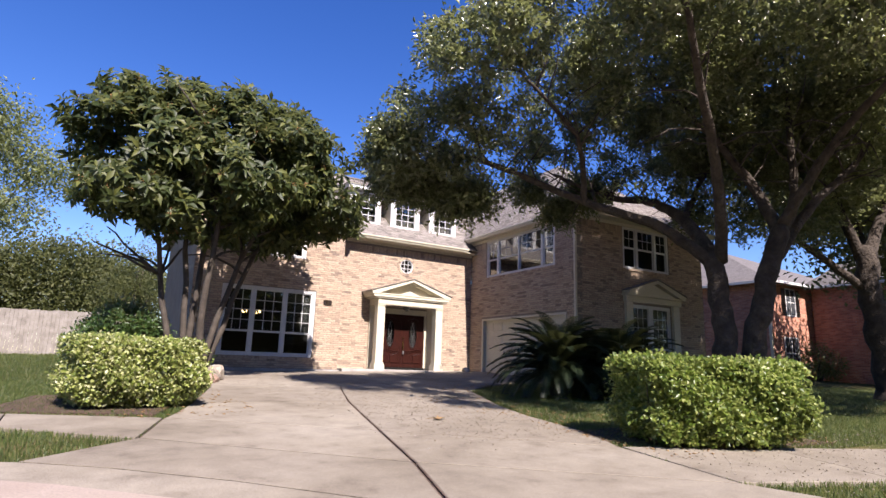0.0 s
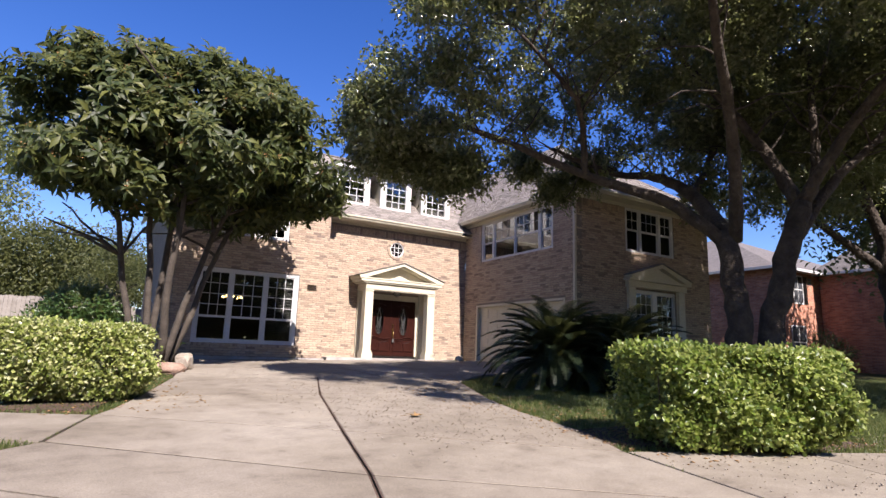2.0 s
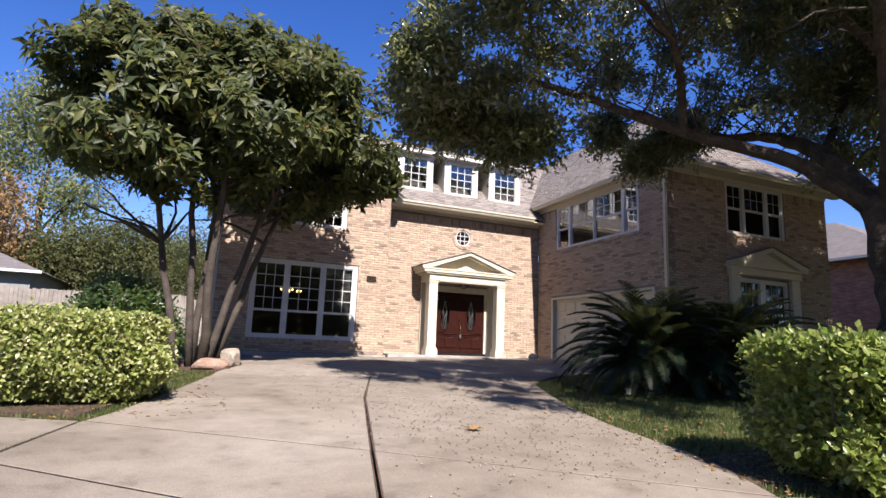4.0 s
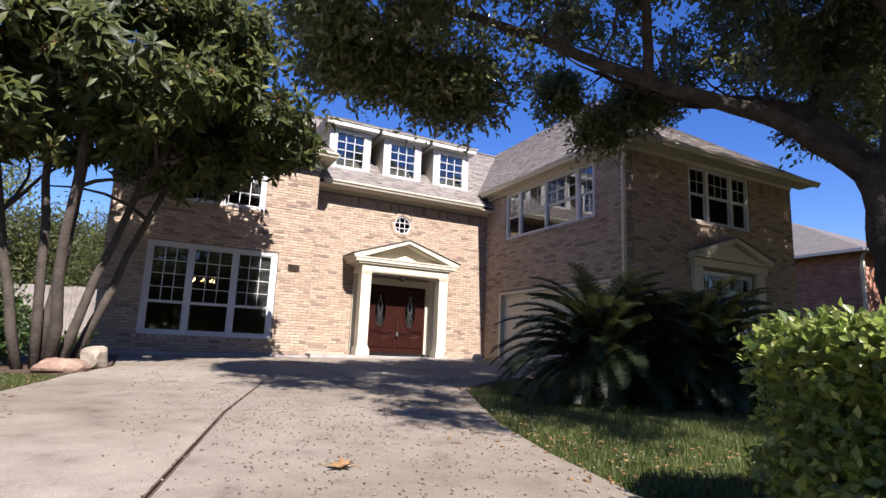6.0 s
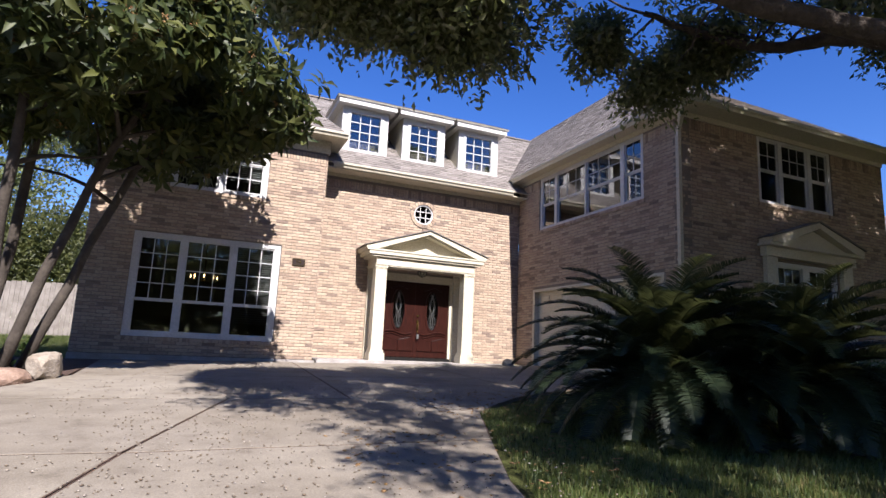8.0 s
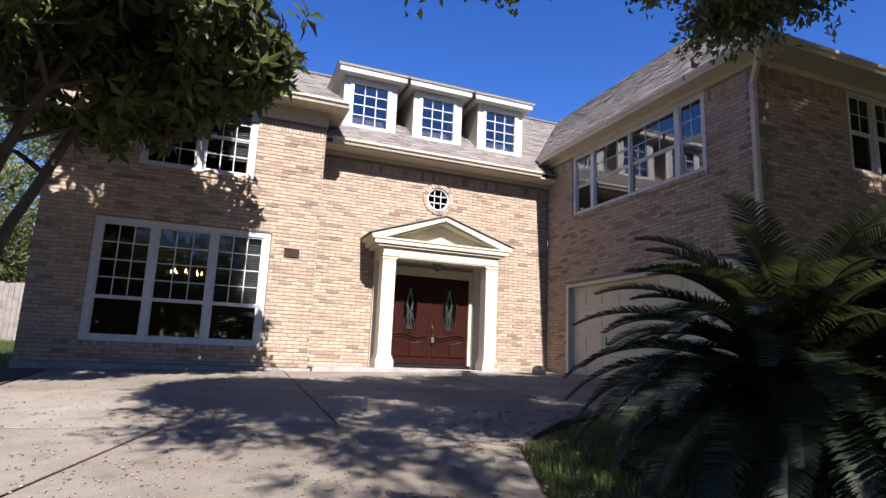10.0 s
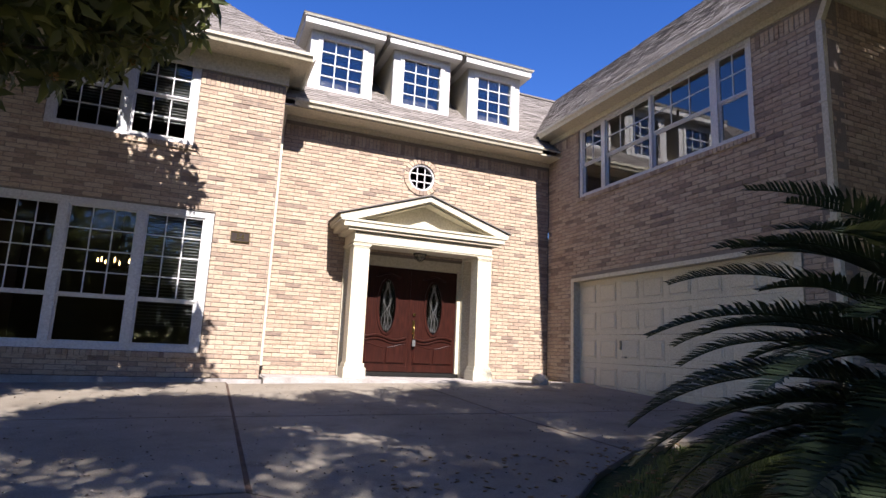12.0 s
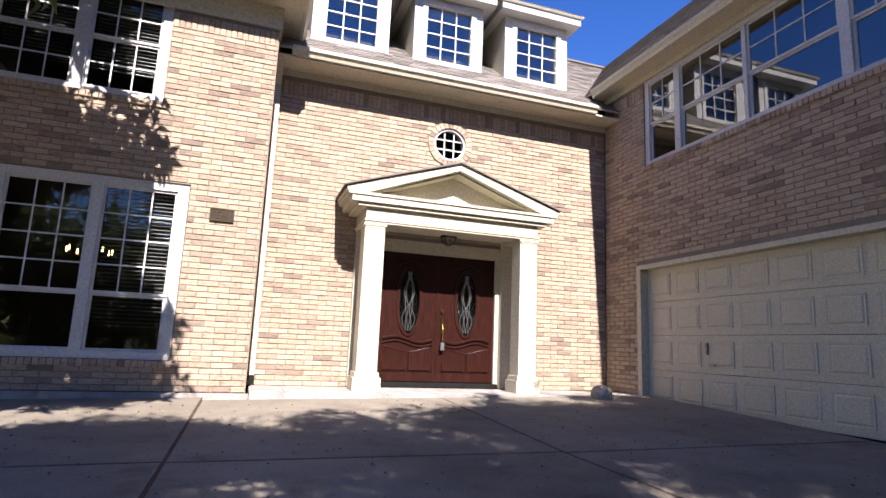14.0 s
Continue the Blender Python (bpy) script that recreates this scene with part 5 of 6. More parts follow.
# the southern lobes are unseen, added to cast shade on lawn and drive
oak_lobes = [((-4.3, -9.7, 5.2), (1.3, 1.5, 1.0)), ((-2.7, -9.3, 5.0), (1.2, 1.1, 0.8)), ((-4.0, -11.2, 6.1), (1.5, 1.6, 1.1)), ((-4.7, -12.6, 5.9), (1.0, 1.2, 0.7)), ((-1.5, -11.0, 6.6), (2.1, 1.5, 1.1)),
             ((-0.5, -9.3, 6.0), (1.0, 0.9, 0.6)), ((1.4, -8.9, 5.7), (1.1, 0.9, 0.6)), ((1.5, -11.5, 7.6), (2.6, 2.4, 1.6)), ((-2.6, -13.2, 7.2), (2.2, 2.2, 1.2)), ((-2.9, -15.6, 6.6), (1.6, 1.9, 0.9)),
             ((0.5, -14.2, 8.0), (2.8, 2.4, 1.5)), ((3.5, -13.0, 8.8), (3.2, 3.0, 2.0)), ((6.0, -13.0, 8.0), (3.0, 3.0, 2.2)), ((3.2, -15.8, 7.8), (3.0, 2.4, 1.5)), ((0.6, -17.0, 6.6), (2.2, 2.0, 1.0)),
             ((5.0, -10.5, 7.2), (2.4, 2.0, 1.5)), ((4.5, -17.5, 7.2), (3.0, 2.2, 1.4)), ((-1.4, -17.8, 6.2), (1.9, 1.6, 0.8)), ((2.6, -10.8, 6.5), (1.9, 1.5, 0.8)), ((5.4, -14.4, 6.3), (2.0, 1.8, 1.0)), ((7.4, -12.0, 6.2), (1.8, 1.6, 1.0)),
             ((3.5, -11.0, 5.5), (1.5, 1.2, 0.6)), ((5.5, -12.2, 5.6), (1.8, 1.5, 0.7)), ((7.6, -11.4, 5.2), (1.6, 1.4, 0.8)), ((4.4, -9.4, 6.1), (1.5, 1.0, 0.7)), ((3.9, -12.2, 6.4), (1.6, 1.3, 0.8)),
             ((-3.2, -16.9, 6.0), (1.2, 1.2, 0.6)), ((2.8, -11.2, 4.3), (1.2, 0.9, 0.6)), ((4.6, -12.2, 4.3), (1.2, 1.0, 0.7)), ((6.2, -11.2, 4.5), (1.3, 1.0, 0.7)), ((0.9, -10.6, 4.7), (0.9, 0.7, 0.45)), ((3.6, -19.6, 6.6), (2.2, 1.6, 1.0)), ((6.6, -18.6, 7.0), (2.2, 2.0, 1.1)), ((1.8, -18.4, 6.4), (1.4, 1.3, 0.7)), ((9.5, -18.4, 7.2), (2.2, 1.8, 1.1))]
oak_fringe = [((-4.2, -8.3, 4.5), (1.0, 0.7, 0.55)), ((-2.9, -8.6, 4.2), (1.0, 0.6, 0.5)), ((-5.1, -9.4, 4.7), (0.5, 0.9, 0.6)), ((-0.1, -7.9, 5.1), (0.5, 0.45, 0.4)), ((0.9, -7.9, 4.7), (0.4, 0.4, 0.5)), ((1.7, -8.3, 5.2), (0.7, 0.6, 0.4))]
live_oak("live_oak", (1.5, -12.5), oak_stems, oak_limbs, oak_lobes, 7200, 44, "large spreading live oak with small dark glossy leaves", 0.112, oak_fringe)
oak2_stems = [([(8.9, -12.4, -0.5), (8.75, -12.35, 1.0), (8.5, -12.3, 2.6), (8.6, -12.3, 3.8)], 0.36, 0.27)]
oak2_limbs = [([(8.6, -12.3, 3.6), (9.4, -12.6, 5.2), (11.0, -13.0, 7.6)], 0.2, 0.05), ([(8.5, -12.2, 3.5), (7.6, -12.0, 5.4), (7.2, -11.2, 8.2)], 0.17, 0.04), ([(8.35, -12.2, 2.7), (6.9, -11.6, 3.7), (5.6, -11.0, 4.6)], 0.13, 0.04), ([(8.6, -12.3, 3.7), (10.2, -11.4, 5.0), (12.2, -10.2, 7.0)], 0.14, 0.04)]
oak2_lobes = [((9.0, -12.4, 8.2), (3.2, 3.0, 2.2)), ((11.6, -12.6, 8.0), (3.0, 2.8, 2.2)), ((8.2, -10.2, 7.4), (2.4, 2.0, 1.6)), ((12.5, -9.8, 7.6), (2.8, 2.6, 2.0)), ((11.6, -13.8, 6.0), (2.4, 1.8, 1.3)), ((9.8, -11.4, 5.9), (2.4, 1.7, 1.0)), ((13.6, -12.6, 5.6), (1.8, 1.8, 1.3))]
live_oak("live_oak", (8.6, -12.3), oak2_stems, oak2_limbs, oak2_lobes, 3000, 40, "second live oak with a dark leaning trunk", 0.125)


# ---------------------------------------------------------------- loquat tree before the bay
def loquat():
    bx, by = -8.1, -4.75
    bz = ground_height(bx, by) - 0.05
    o = np.array([bx, by, bz])
    t = empty("loquat_tree", tuple(o), "multi-stemmed loquat tree with long leathery leaves and brown flower heads", "tree")
    lobes = [((-7.6, -4.6, 5.5), (2.5, 2.0, 1.7)), ((-9.5, -5.5, 4.8), (1.6, 1.6, 1.5)), ((-9.8, -6.1, 3.9), (1.2, 1.2, 0.9)), ((-7.6, -6.1, 4.4), (2.2, 1.2, 1.2)), ((-5.8, -4.7, 5.0), (1.5, 1.5, 1.5)),
             ((-4.9, -4.3, 4.4), (1.0, 1.1, 1.0)), ((-6.2, -4.5, 6.2), (1.2, 1.3, 0.9)), ((-8.8, -4.8, 6.2), (1.4, 1.3, 0.9)), ((-6.4, -3.6, 3.7), (1.6, 1.2, 0.6)), ((-10.6, -5.8, 5.2), (0.8, 0.8, 0.4)),
             ((-10.2, -5.3, 6.3), (0.6, 0.6, 0.4)), ((-8.3, -5.5, 3.4), (1.7, 1.3, 0.5)), ((-7.4, -4.4, 7.0), (0.5, 0.6, 0.5)),
             ((-6.6, -3.0, 5.5), (1.8, 1.1, 1.3)), ((-5.2, -2.9, 4.8), (1.0, 1.0, 1.0)), ((-8.6, -3.0, 5.4), (1.5, 1.1, 1.4)), ((-6.0, -2.6, 6.3), (1.3, 0.8, 0.7)), ((-5.4, -5.7, 4.9), (1.1, 1.0, 1.0)), ((-4.7, -5.1, 4.5), (0.9, 1.0, 0.9)), ((-6.6, -6.2, 5.2), (1.5, 1.0, 1.0))]
    stems = [((-8.35, -4.75), (-9.3, -5.2, 4.0)), ((-8.15, -4.65), (-8.5, -4.6, 5.2)), ((-7.95, -4.9), (-7.9, -5.6, 4.6)), ((-7.85, -4.75), (-6.2, -4.6, 4.8)), ((-8.1, -4.5), (-7.7, -4.3, 6.0)), ((-7.7, -4.3), (-6.0, -3.9, 4.4))]
    for k, (s, e) in enumerate(stems):
        bm = bmesh.new()
        a = Vector((s[0], s[1], ground_height(*s) - 0.05)) - Vector(o)
        pts = limb(bm, a, Vector(e) - Vector(o), 0.085 if k != 2 else 0.1, 0.045, 0.16, seed=k + 40, sides=9)
        st = part("stem", bm, M_BARK2, t, smooth=True)
        bm = bmesh.new()
        rng = random.Random(k + 70)
        for j in range(9):
            p = pts[rng.randint(4, len(pts) - 1)]
            q = p + Vector((rng.uniform(-1.8, 1.8), rng.uniform(-1.4, 1.4), rng.uniform(0.2, 1.7)))
            limb(bm, p, q, 0.04, 0.014, 0.25, seed=k * 30 + j, sides=6, n=4)
        tagged(part("branches", bm, M_BARK2, st, smooth=True), kind="stuff")
    n, per = 3000, 11
    c, d = in_lobes(lobes, n * 2, 0.5)
    gaps = np.array([noise.noise((p[0] * 0.7, p[1] * 0.7, p[2] * 0.9)) for p in c])
    keep = np.argsort(-gaps)[: int(n * 1.3)]
    keep = keep[RNG.permutation(len(keep))[:n]]
    c, d = c[keep], d[keep]
    ax = unit(d * 0.8 + np.array([0, 0, 0.55]) + RNG.normal(size=(n, 3)) * 0.35)
    u = unit(np.cross(ax, RNG.normal(size=(n, 3))))
    v = np.cross(ax, u)
    ang = (np.arange(per) * 2.4)[None] + RNG.random((n, 1)) * 6.28
    up = np.linspace(-0.35, 0.75, per)[None, :, None] + RNG.normal(size=(n, per, 1)) * 0.12
    along = (np.cos(ang)[..., None] * u[:, None] + np.sin(ang)[..., None] * v[:, None]) + up * ax[:, None]
    base = c[:, None] + ax[:, None] * np.linspace(-0.06, 0.06, per)[None, :, None] + 0 * along
    face = ax[:, None] + RNG.normal(size=along.shape) * 0.3
    L = RNG.uniform(0.2, 0.33, (n, per))
    flat = lambda a: a.reshape(-1, 3)
    leaf_mesh("crown", flat(base) - o, flat(along), flat(face), L.ravel(), L.ravel() * 0.38, M_LOQUAT, t, 0.2, 0.28)
    m = RNG.choice(n, 520, replace=False)
    fb = np.repeat(c[m] + ax[m] * 0.09, 16, 0) + RNG.normal(size=(520 * 16, 3)) * 0.035
    fa = RNG.normal(size=fb.shape)
    leaf_mesh("flower_head", fb - o, fa, RNG.normal(size=fb.shape), 0.045, 0.03, M_FLOWER, t)
    return t


loquat()


# ---------------------------------------------------------------- clipped hedges
def hedge(name, centre, half, turn, height, mat, label, count, seed):
    rng = np.random.default_rng(seed)
    cx, cy = centre
    z0 = ground_height(cx, cy) - 0.04
    h = empty(name, (cx, cy, z0), label, "hedge")
    c, s = math.cos(turn), math.sin(turn)
    q = rng.uniform(-1, 1, (count, 3))
    q[:, 2] = rng.random(count)
    skin = rng.random(count) < 0.86
    ax = rng.choice(3, count, p=[0.22, 0.38, 0.40])
    sg = rng.choice([-1.0, 1.0], count)
    d = 1 - np.abs(rng.normal(size=count)) * 0.07
    q[:, 0] = np.where(skin & (ax == 0), sg * d, q[:, 0])
    q[:, 1] = np.where(skin & (ax == 1), sg * d, q[:, 1])
    q[:, 2] = np.where(skin & (ax == 2), d, q[:, 2])
    stray = np.where(rng.random(count) < 0.10, rng.uniform(1.0, 1.13, count), 1.0)
    lump = stray + 0.09 * np.sin(q[:, 0] * 5 + 1) * np.sin(q[:, 1] * 4 + 1) + 0.08 * np.sin(q[:, 2] * 7 + q[:, 0] * 6) - 0.10 * (rng.random(count) < 0.25)
    r = 1 - 0.16 * (np.abs(q[:, 0]) ** 4 * np.abs(q[:, 1]) ** 4) - 0.10 * (np.abs(q[:, 2] * 2 - 1) ** 5)
    x, y = q[:, 0] * half[0] * r * lump, q[:, 1] * half[1] * r * lump
    z = 0.1 + q[:, 2] * (height - 0.1) * (0.97 + 0.05 * np.sin(x * 3.1 + seed) * np.cos(y * 2.7))
    under = 0.80 + 0.2 * np.clip(q[:, 2] / 0.35, 0, 1)
    pts = np.stack([(c * x - s * y) * under, (s * x + c * y) * under, z], 1)
    out = unit(pts - np.array([0, 0, height * 0.45]))
    per = 5
    base = np.repeat(pts, per, 0) + rng.normal(size=(count * per, 3)) * 0.03
    oo = np.repeat(out, per, 0)
    along = oo * 0.6 + rng.normal(size=base.shape) * 0.8 + np.array([0, 0, 0.25])
    face = oo * 0.8 + np.array([0, -0.35, 0.5]) + rng.normal(size=base.shape) * 0.8
    L = rng.uniform(0.042, 0.074, len(base))
    leaf_mesh("foliage", base, along, face, L, L * 0.68, mat, h, 0.2, 0.1, plain=True)
    rr = random.Random(seed)
    bm = bmesh.new()
    for k in range(46):
        a = Vector((rr.uniform(-0.6, 0.6) * half[0], rr.uniform(-0.6, 0.6) * half[1], -0.02))
        b = Vector((a.x * 1.5 + rr.uniform(-0.1, 0.1), a.y * 1.5 + rr.uniform(-0.1, 0.1), height * rr.uniform(0.6, 0.92)))
        limb(bm, a, b, 0.016, 0.005, 0.12, seed=k + seed * 100, sides=5, n=4)
    bm.transform(Matrix.Rotation(turn, 4, "Z"))
    tagged(part("stems", bm, M_BARK2, h), kind="stuff")
    return h


hedge("hedge", (-9.4, -9.15), (0.98, 0.85), radians(4), 1.06, M_HEDGE, "clipped hedge with pale yellow-green variegated leaves", 11000, 3)
hedge("hedge", (-2.84, -14.92), (1.1, 0.78), radians(-26), 1.1, M_HEDGE2, "clipped bright green hedge with yellowish tips", 11000, 4)


# ---------------------------------------------------------------- sago palms
def cycad(name, x, y, fronds, reach, seed, label):
    rng = np.random.default_rng(seed)
    z0 = ground_height(x, y) - 0.04
    t = empty(name, (x, y, z0), label, "palm", "sago palms on the lawn")
    bm = bmesh.new()
    tube(bm, [(0, 0, -0.05), (0, 0, 0.2), (0.02, 0, 0.5), (0.02, 0, 0.62)], [0.2, 0.22, 0.2, 0.1], 12)
    part("trunk", bm, M_BARK, t)
    V, T = [], []
    for k in range(fronds):
        az = k * 2.39996 + rng.uniform(-0.2, 0.2)
        el = math.radians(84 - 88 * (k / fronds) ** 1.1 + rng.uniform(-7, 7))
        ln = reach * rng.uniform(0.85, 1.1)
        n = 46
        tt = np.linspace(0, 1, n)
        ele = el - tt ** 1.4 * math.radians(78)
        ds = ln / n
        rr = np.cumsum(np.cos(ele)) * ds
        zz = 0.55 + np.cumsum(np.sin(ele)) * ds
        zz = np.maximum(zz, 0.03)
        dirh = np.array([math.cos(az), math.sin(az), 0])
        P = dirh[None] * rr[:, None] + np.array([0, 0, 1.0])[None] * zz[:, None]
        tang = unit(np.gradient(P, axis=0))
        side = np.array([-math.sin(az), math.cos(az), 0])
        nor = np.cross(np.broadcast_to(side, tang.shape), tang)
        nor = np.where(nor[:, 2:3] < 0, -nor, nor)
        for i in range(n - 1):
            b = len(V)
            w = 0.009 * (1 - 0.7 * tt[i])
            V += [P[i] + side * w, P[i] - side * w, P[i + 1] + side * w, P[i + 1] - side * w, P[i] - nor[i] * w * 1.5, P[i + 1] - nor[i] * w * 1.5]
            T += [(b, b + 1, b + 2), (b + 1, b + 3, b + 2), (b, b + 2, b + 4), (b + 2, b + 5, b + 4), (b + 1, b + 4, b + 3), (b + 4, b + 5, b + 3)]
            if tt[i] < 0.12:
                continue
            ll = 0.23 * math.sin(math.pi * min(1, 0.12 + tt[i] * 0.83)) + 0.02
            for sgn in (-1, 1):
                for h in (0.0, 0.5):
                    p = P[i] + (P[i + 1] - P[i]) * h
                    dv = unit(side * sgn * 0.9 + tang[i] * 0.55 + nor[i] * 0.34 + rng.normal(size=3) * 0.05)
                    b = len(V)
                    wv = tang[i] * 0.0085
                    tip = p + dv * ll - np.array([0, 0, 0.12 * ll])
                    V += [p - wv, p + wv, p + dv * ll * 0.6 + wv * 0.9, p + dv * ll * 0.6 - wv * 0.9, tip]
                    T += [(b, b + 1, b + 2), (b, b + 2, b + 3), (b + 3, b + 2, b + 4)]
    tri_mesh("fronds", np.array(V), np.array(T), M_PALM, t)
    return t


cycad("sago_palm", -0.45, -9.4, 135, 1.78, 11, "dark green sago palm with arching feathery fronds in shade")
cycad("sago_palm", 0.85, -10.1, 110, 1.6, 12, "dark green sago palm close beside another")


# ---------------------------------------------------------------- shrubs, fence, far things
def leafy_bush(name, x, y, lobes, count, leaf, mat, label, stems=8, category="shrub", z=None):
    z0 = (ground_height(x, y) if z is None else z) - 0.05
    b = empty(name, (x, y, z0), label, category)
    bm = bmesh.new()
    for k in range(stems):
        l = lobes[k % len(lobes)]
        limb(bm, (0.1 * math.cos(k), 0.1 * math.sin(k), -0.03), Vector(l[0]) + Vector((0.3 * math.cos(k * 2), 0.3 * math.sin(k * 2), 0)), 0.03, 0.01, 0.1, seed=k, sides=5, n=4)
    tagged(part("stems", bm, M_BARK2, b), kind="stuff")
    c, d = in_lobes(lobes, count, 0.55)
    per = 6
    base = np.repeat(c, per, 0) + RNG.normal(size=(count * per, 3)) * leaf * 0.8
    dd = np.repeat(d, per, 0)
    leaf_mesh("foliage", base, dd + RNG.normal(size=base.shape) * 0.8, dd + np.array([0, 0, 0.7]) + RNG.normal(size=base.shape) * 0.5, leaf * RNG.uniform(0.7, 1.3, len(base)), leaf * 0.45, mat, b)
    return b


leafy_bush("shrub", -9.5, -4.3, [((0, 0, 1.1), (0.85, 0.7, 0.72)), ((0.45, 0.2, 0.7), (0.7, 0.6, 0.6)), ((-0.5, 0.1, 0.7), (0.6, 0.6, 0.6))], 2200, 0.11, M_SHRUB, "rounded glossy green shrub beside the tree stems")
leafy_bush("foundation_shrub", 4.3, -7.0, [((0, 0, 0.35), (0.55, 0.35, 0.35)), ((1.0, 0, 0.35), (0.5, 0.35, 0.3))], 420, 0.06, M_SHRUB, "low dark shrub against the wing wall", 4)
leafy_bush("foundation_shrub", 7.2, -7.1, [((0, 0, 0.45), (0.6, 0.4, 0.42)), ((1.2, 0, 0.4), (0.6, 0.4, 0.4)), ((2.0, 0, 0.35), (0.5, 0.4, 0.35))], 600, 0.06, M_SHRUB, "low dark shrub below the wing window", 4)
leafy_bush("young_loquat", -7.75, -4.15, [((0, 0, 0.3), (0.2, 0.18, 0.24))], 9, 0.15, M_SHRUB, "small leafy sucker at the foot of the tree", 3)


def far_tree(name, x, y, height, lobes, count, leaf, mat, label, girth=0.22, z=0.3):
    t = empty(name, (x, y, z), label, "tree")
    bm = bmesh.new()
    tube(bm, [(0, 0, -0.2), (0.1, 0, height * 0.2), (0.0, 0.1, height * 0.45), (0.2, 0, height * 0.8)], [girth, girth * 0.8, girth * 0.55, girth * 0.2], 9)
    part("trunk", bm, M_BARK2, t, smooth=True)
    bm = bmesh.new()
    for k, l in enumerate(lobes):
        limb(bm, (0.05, 0, height * (0.25 + 0.04 * k)), l[0], girth * 0.45, 0.04, 0.4, seed=k + 7, sides=6, n=5)
    tagged(part("limbs", bm, M_BARK2, t, smooth=True), kind="stuff")
    c, d = in_lobes(lobes, count, 0.35)
    per = 14
    base = np.repeat(c, per, 0) + RNG.normal(size=(count * per, 3)) * leaf * 2.2
    leaf_mesh("crown", base, RNG.normal(size=base.shape), np.array([0, 0, 0.8]) + RNG.normal(size=base.shape) * 0.7, leaf * RNG.uniform(0.7, 1.3, len(base)), leaf * 0.5, mat, t, plain=True)
    return t


far_tree("pale_tree", -19.2, 30.0, 18.0, [((0, 0, 15.6), (3.2, 2.8, 2.6)), ((3.4, 0, 13.0), (2.6, 2.4, 1.8)), ((-3.2, 0, 12.4), (3.4, 2.6, 2.4)), ((2.0, 0, 9.6), (2.4, 2.4, 1.4)), ((-3.6, 0, 8.4), (3.0, 2.4, 1.7))], 1200, 0.3, M_FARLEAF, "tall pale green tree with a loose crown", 0.3)
far_tree("dark_spreading_tree", -13.0, 24.0, 6.5, [((0, 0, 5.0), (4.6, 3, 1.9)), ((4.0, 0, 4.2), (3.4, 3, 1.6)), ((-4.5, 0, 4.0), (3.4, 3, 1.6)), ((0.5, 0, 2.6), (5.5, 3, 1.5))], 2600, 0.26, M_FARLEAF2, "low wide olive green tree behind the fence", 0.3)
far_tree("feathery_tree", -8.6, 16.0, 6.0, [((0, 0, 4.6), (1.1, 1.0, 1.8)), ((0.8, 0, 3.0), (1.3, 1.0, 1.3)), ((-1.0, 0, 3.2), (1.2, 1.0, 1.2))], 420, 0.13, M_FARLEAF2, "thin feathery tree behind the fence", 0.12)
far_tree("russet_tree", -19.5, 22.0, 9.0, [((0, 0, 6.5), (1.8, 1.6, 2.2)), ((0.5, 0, 4.0), (1.6, 1.4, 1.6))], 420, 0.2, M_DRY, "tree with russet autumn leaves", 0.2)
far_tree("background_tree", 26.0, 14.0, 12.0, [((0, 0, 9), (4.5, 3, 3)), ((4, 0, 7), (3.5, 3, 2.5)), ((-4, 0, 7), (3.5, 3, 2.5))], 700, 0.26, M_FARLEAF2, "broad green tree behind the houses", 0.35)


BEHIND = [((0, 0, 7.5), (4.5, 4, 3.2)), ((4.2, 0, 6.0), (3.4, 3, 2.6)), ((-4.2, 0, 6.0), (3.4, 3, 2.6)), ((0, 0, 3.4), (5.0, 3, 2.6)), ((3.5, 0, 2.0), (3, 2, 2)), ((-3.5, 0, 2.0), (3, 2, 2))]
for k in range(9):
    far_tree("street_tree", -46.0 + 11.0 * k + (k % 3) * 1.5, -44.0 - (k % 2) * 5.0, 11.0 + (k % 3), BEHIND, 340, 0.85, M_FARLEAF2, "leafy tree across the street, mirrored in the windows", 0.3, -0.9)

# two added trees, mostly out of view, that block sun from the brick house
far_tree("street_tree", 18.8, -11.0, 10.0, BEHIND[:3], 1400, 0.26, M_FARLEAF2, "leafy tree added mostly out of view to shade the brick house", 0.3, -0.6)
far_tree("street_tree", 26.5, -14.5, 10.0, BEHIND[:3], 1000, 0.28, M_FARLEAF2, "leafy tree added mostly out of view to shade the brick house", 0.3, -0.6)


def fence():
    y = 9.3
    f = empty("wooden_fence", (-18, y, 0), "weathered grey board privacy fence", "fence")
    rng = random.Random(8)
    x = -31.0
    while x < -7.75:
        z0 = ground_height(x, y) - 0.06
        h = 1.86 + rng.uniform(-0.025, 0.025)
        bm = boxes((x + 18, x + 18 + 0.138, -0.01 + rng.uniform(-0.004, 0.004), 0.012, z0, z0 + h))
        part("board", bm, M_FENCE, f)
        x += 0.145
    for z in (0.4, 1.5):
        part("rail", boxes((-13.0, 10.2, 0.014, 0.06, z, z + 0.09)), M_FENCE, f)
    return f


fence()


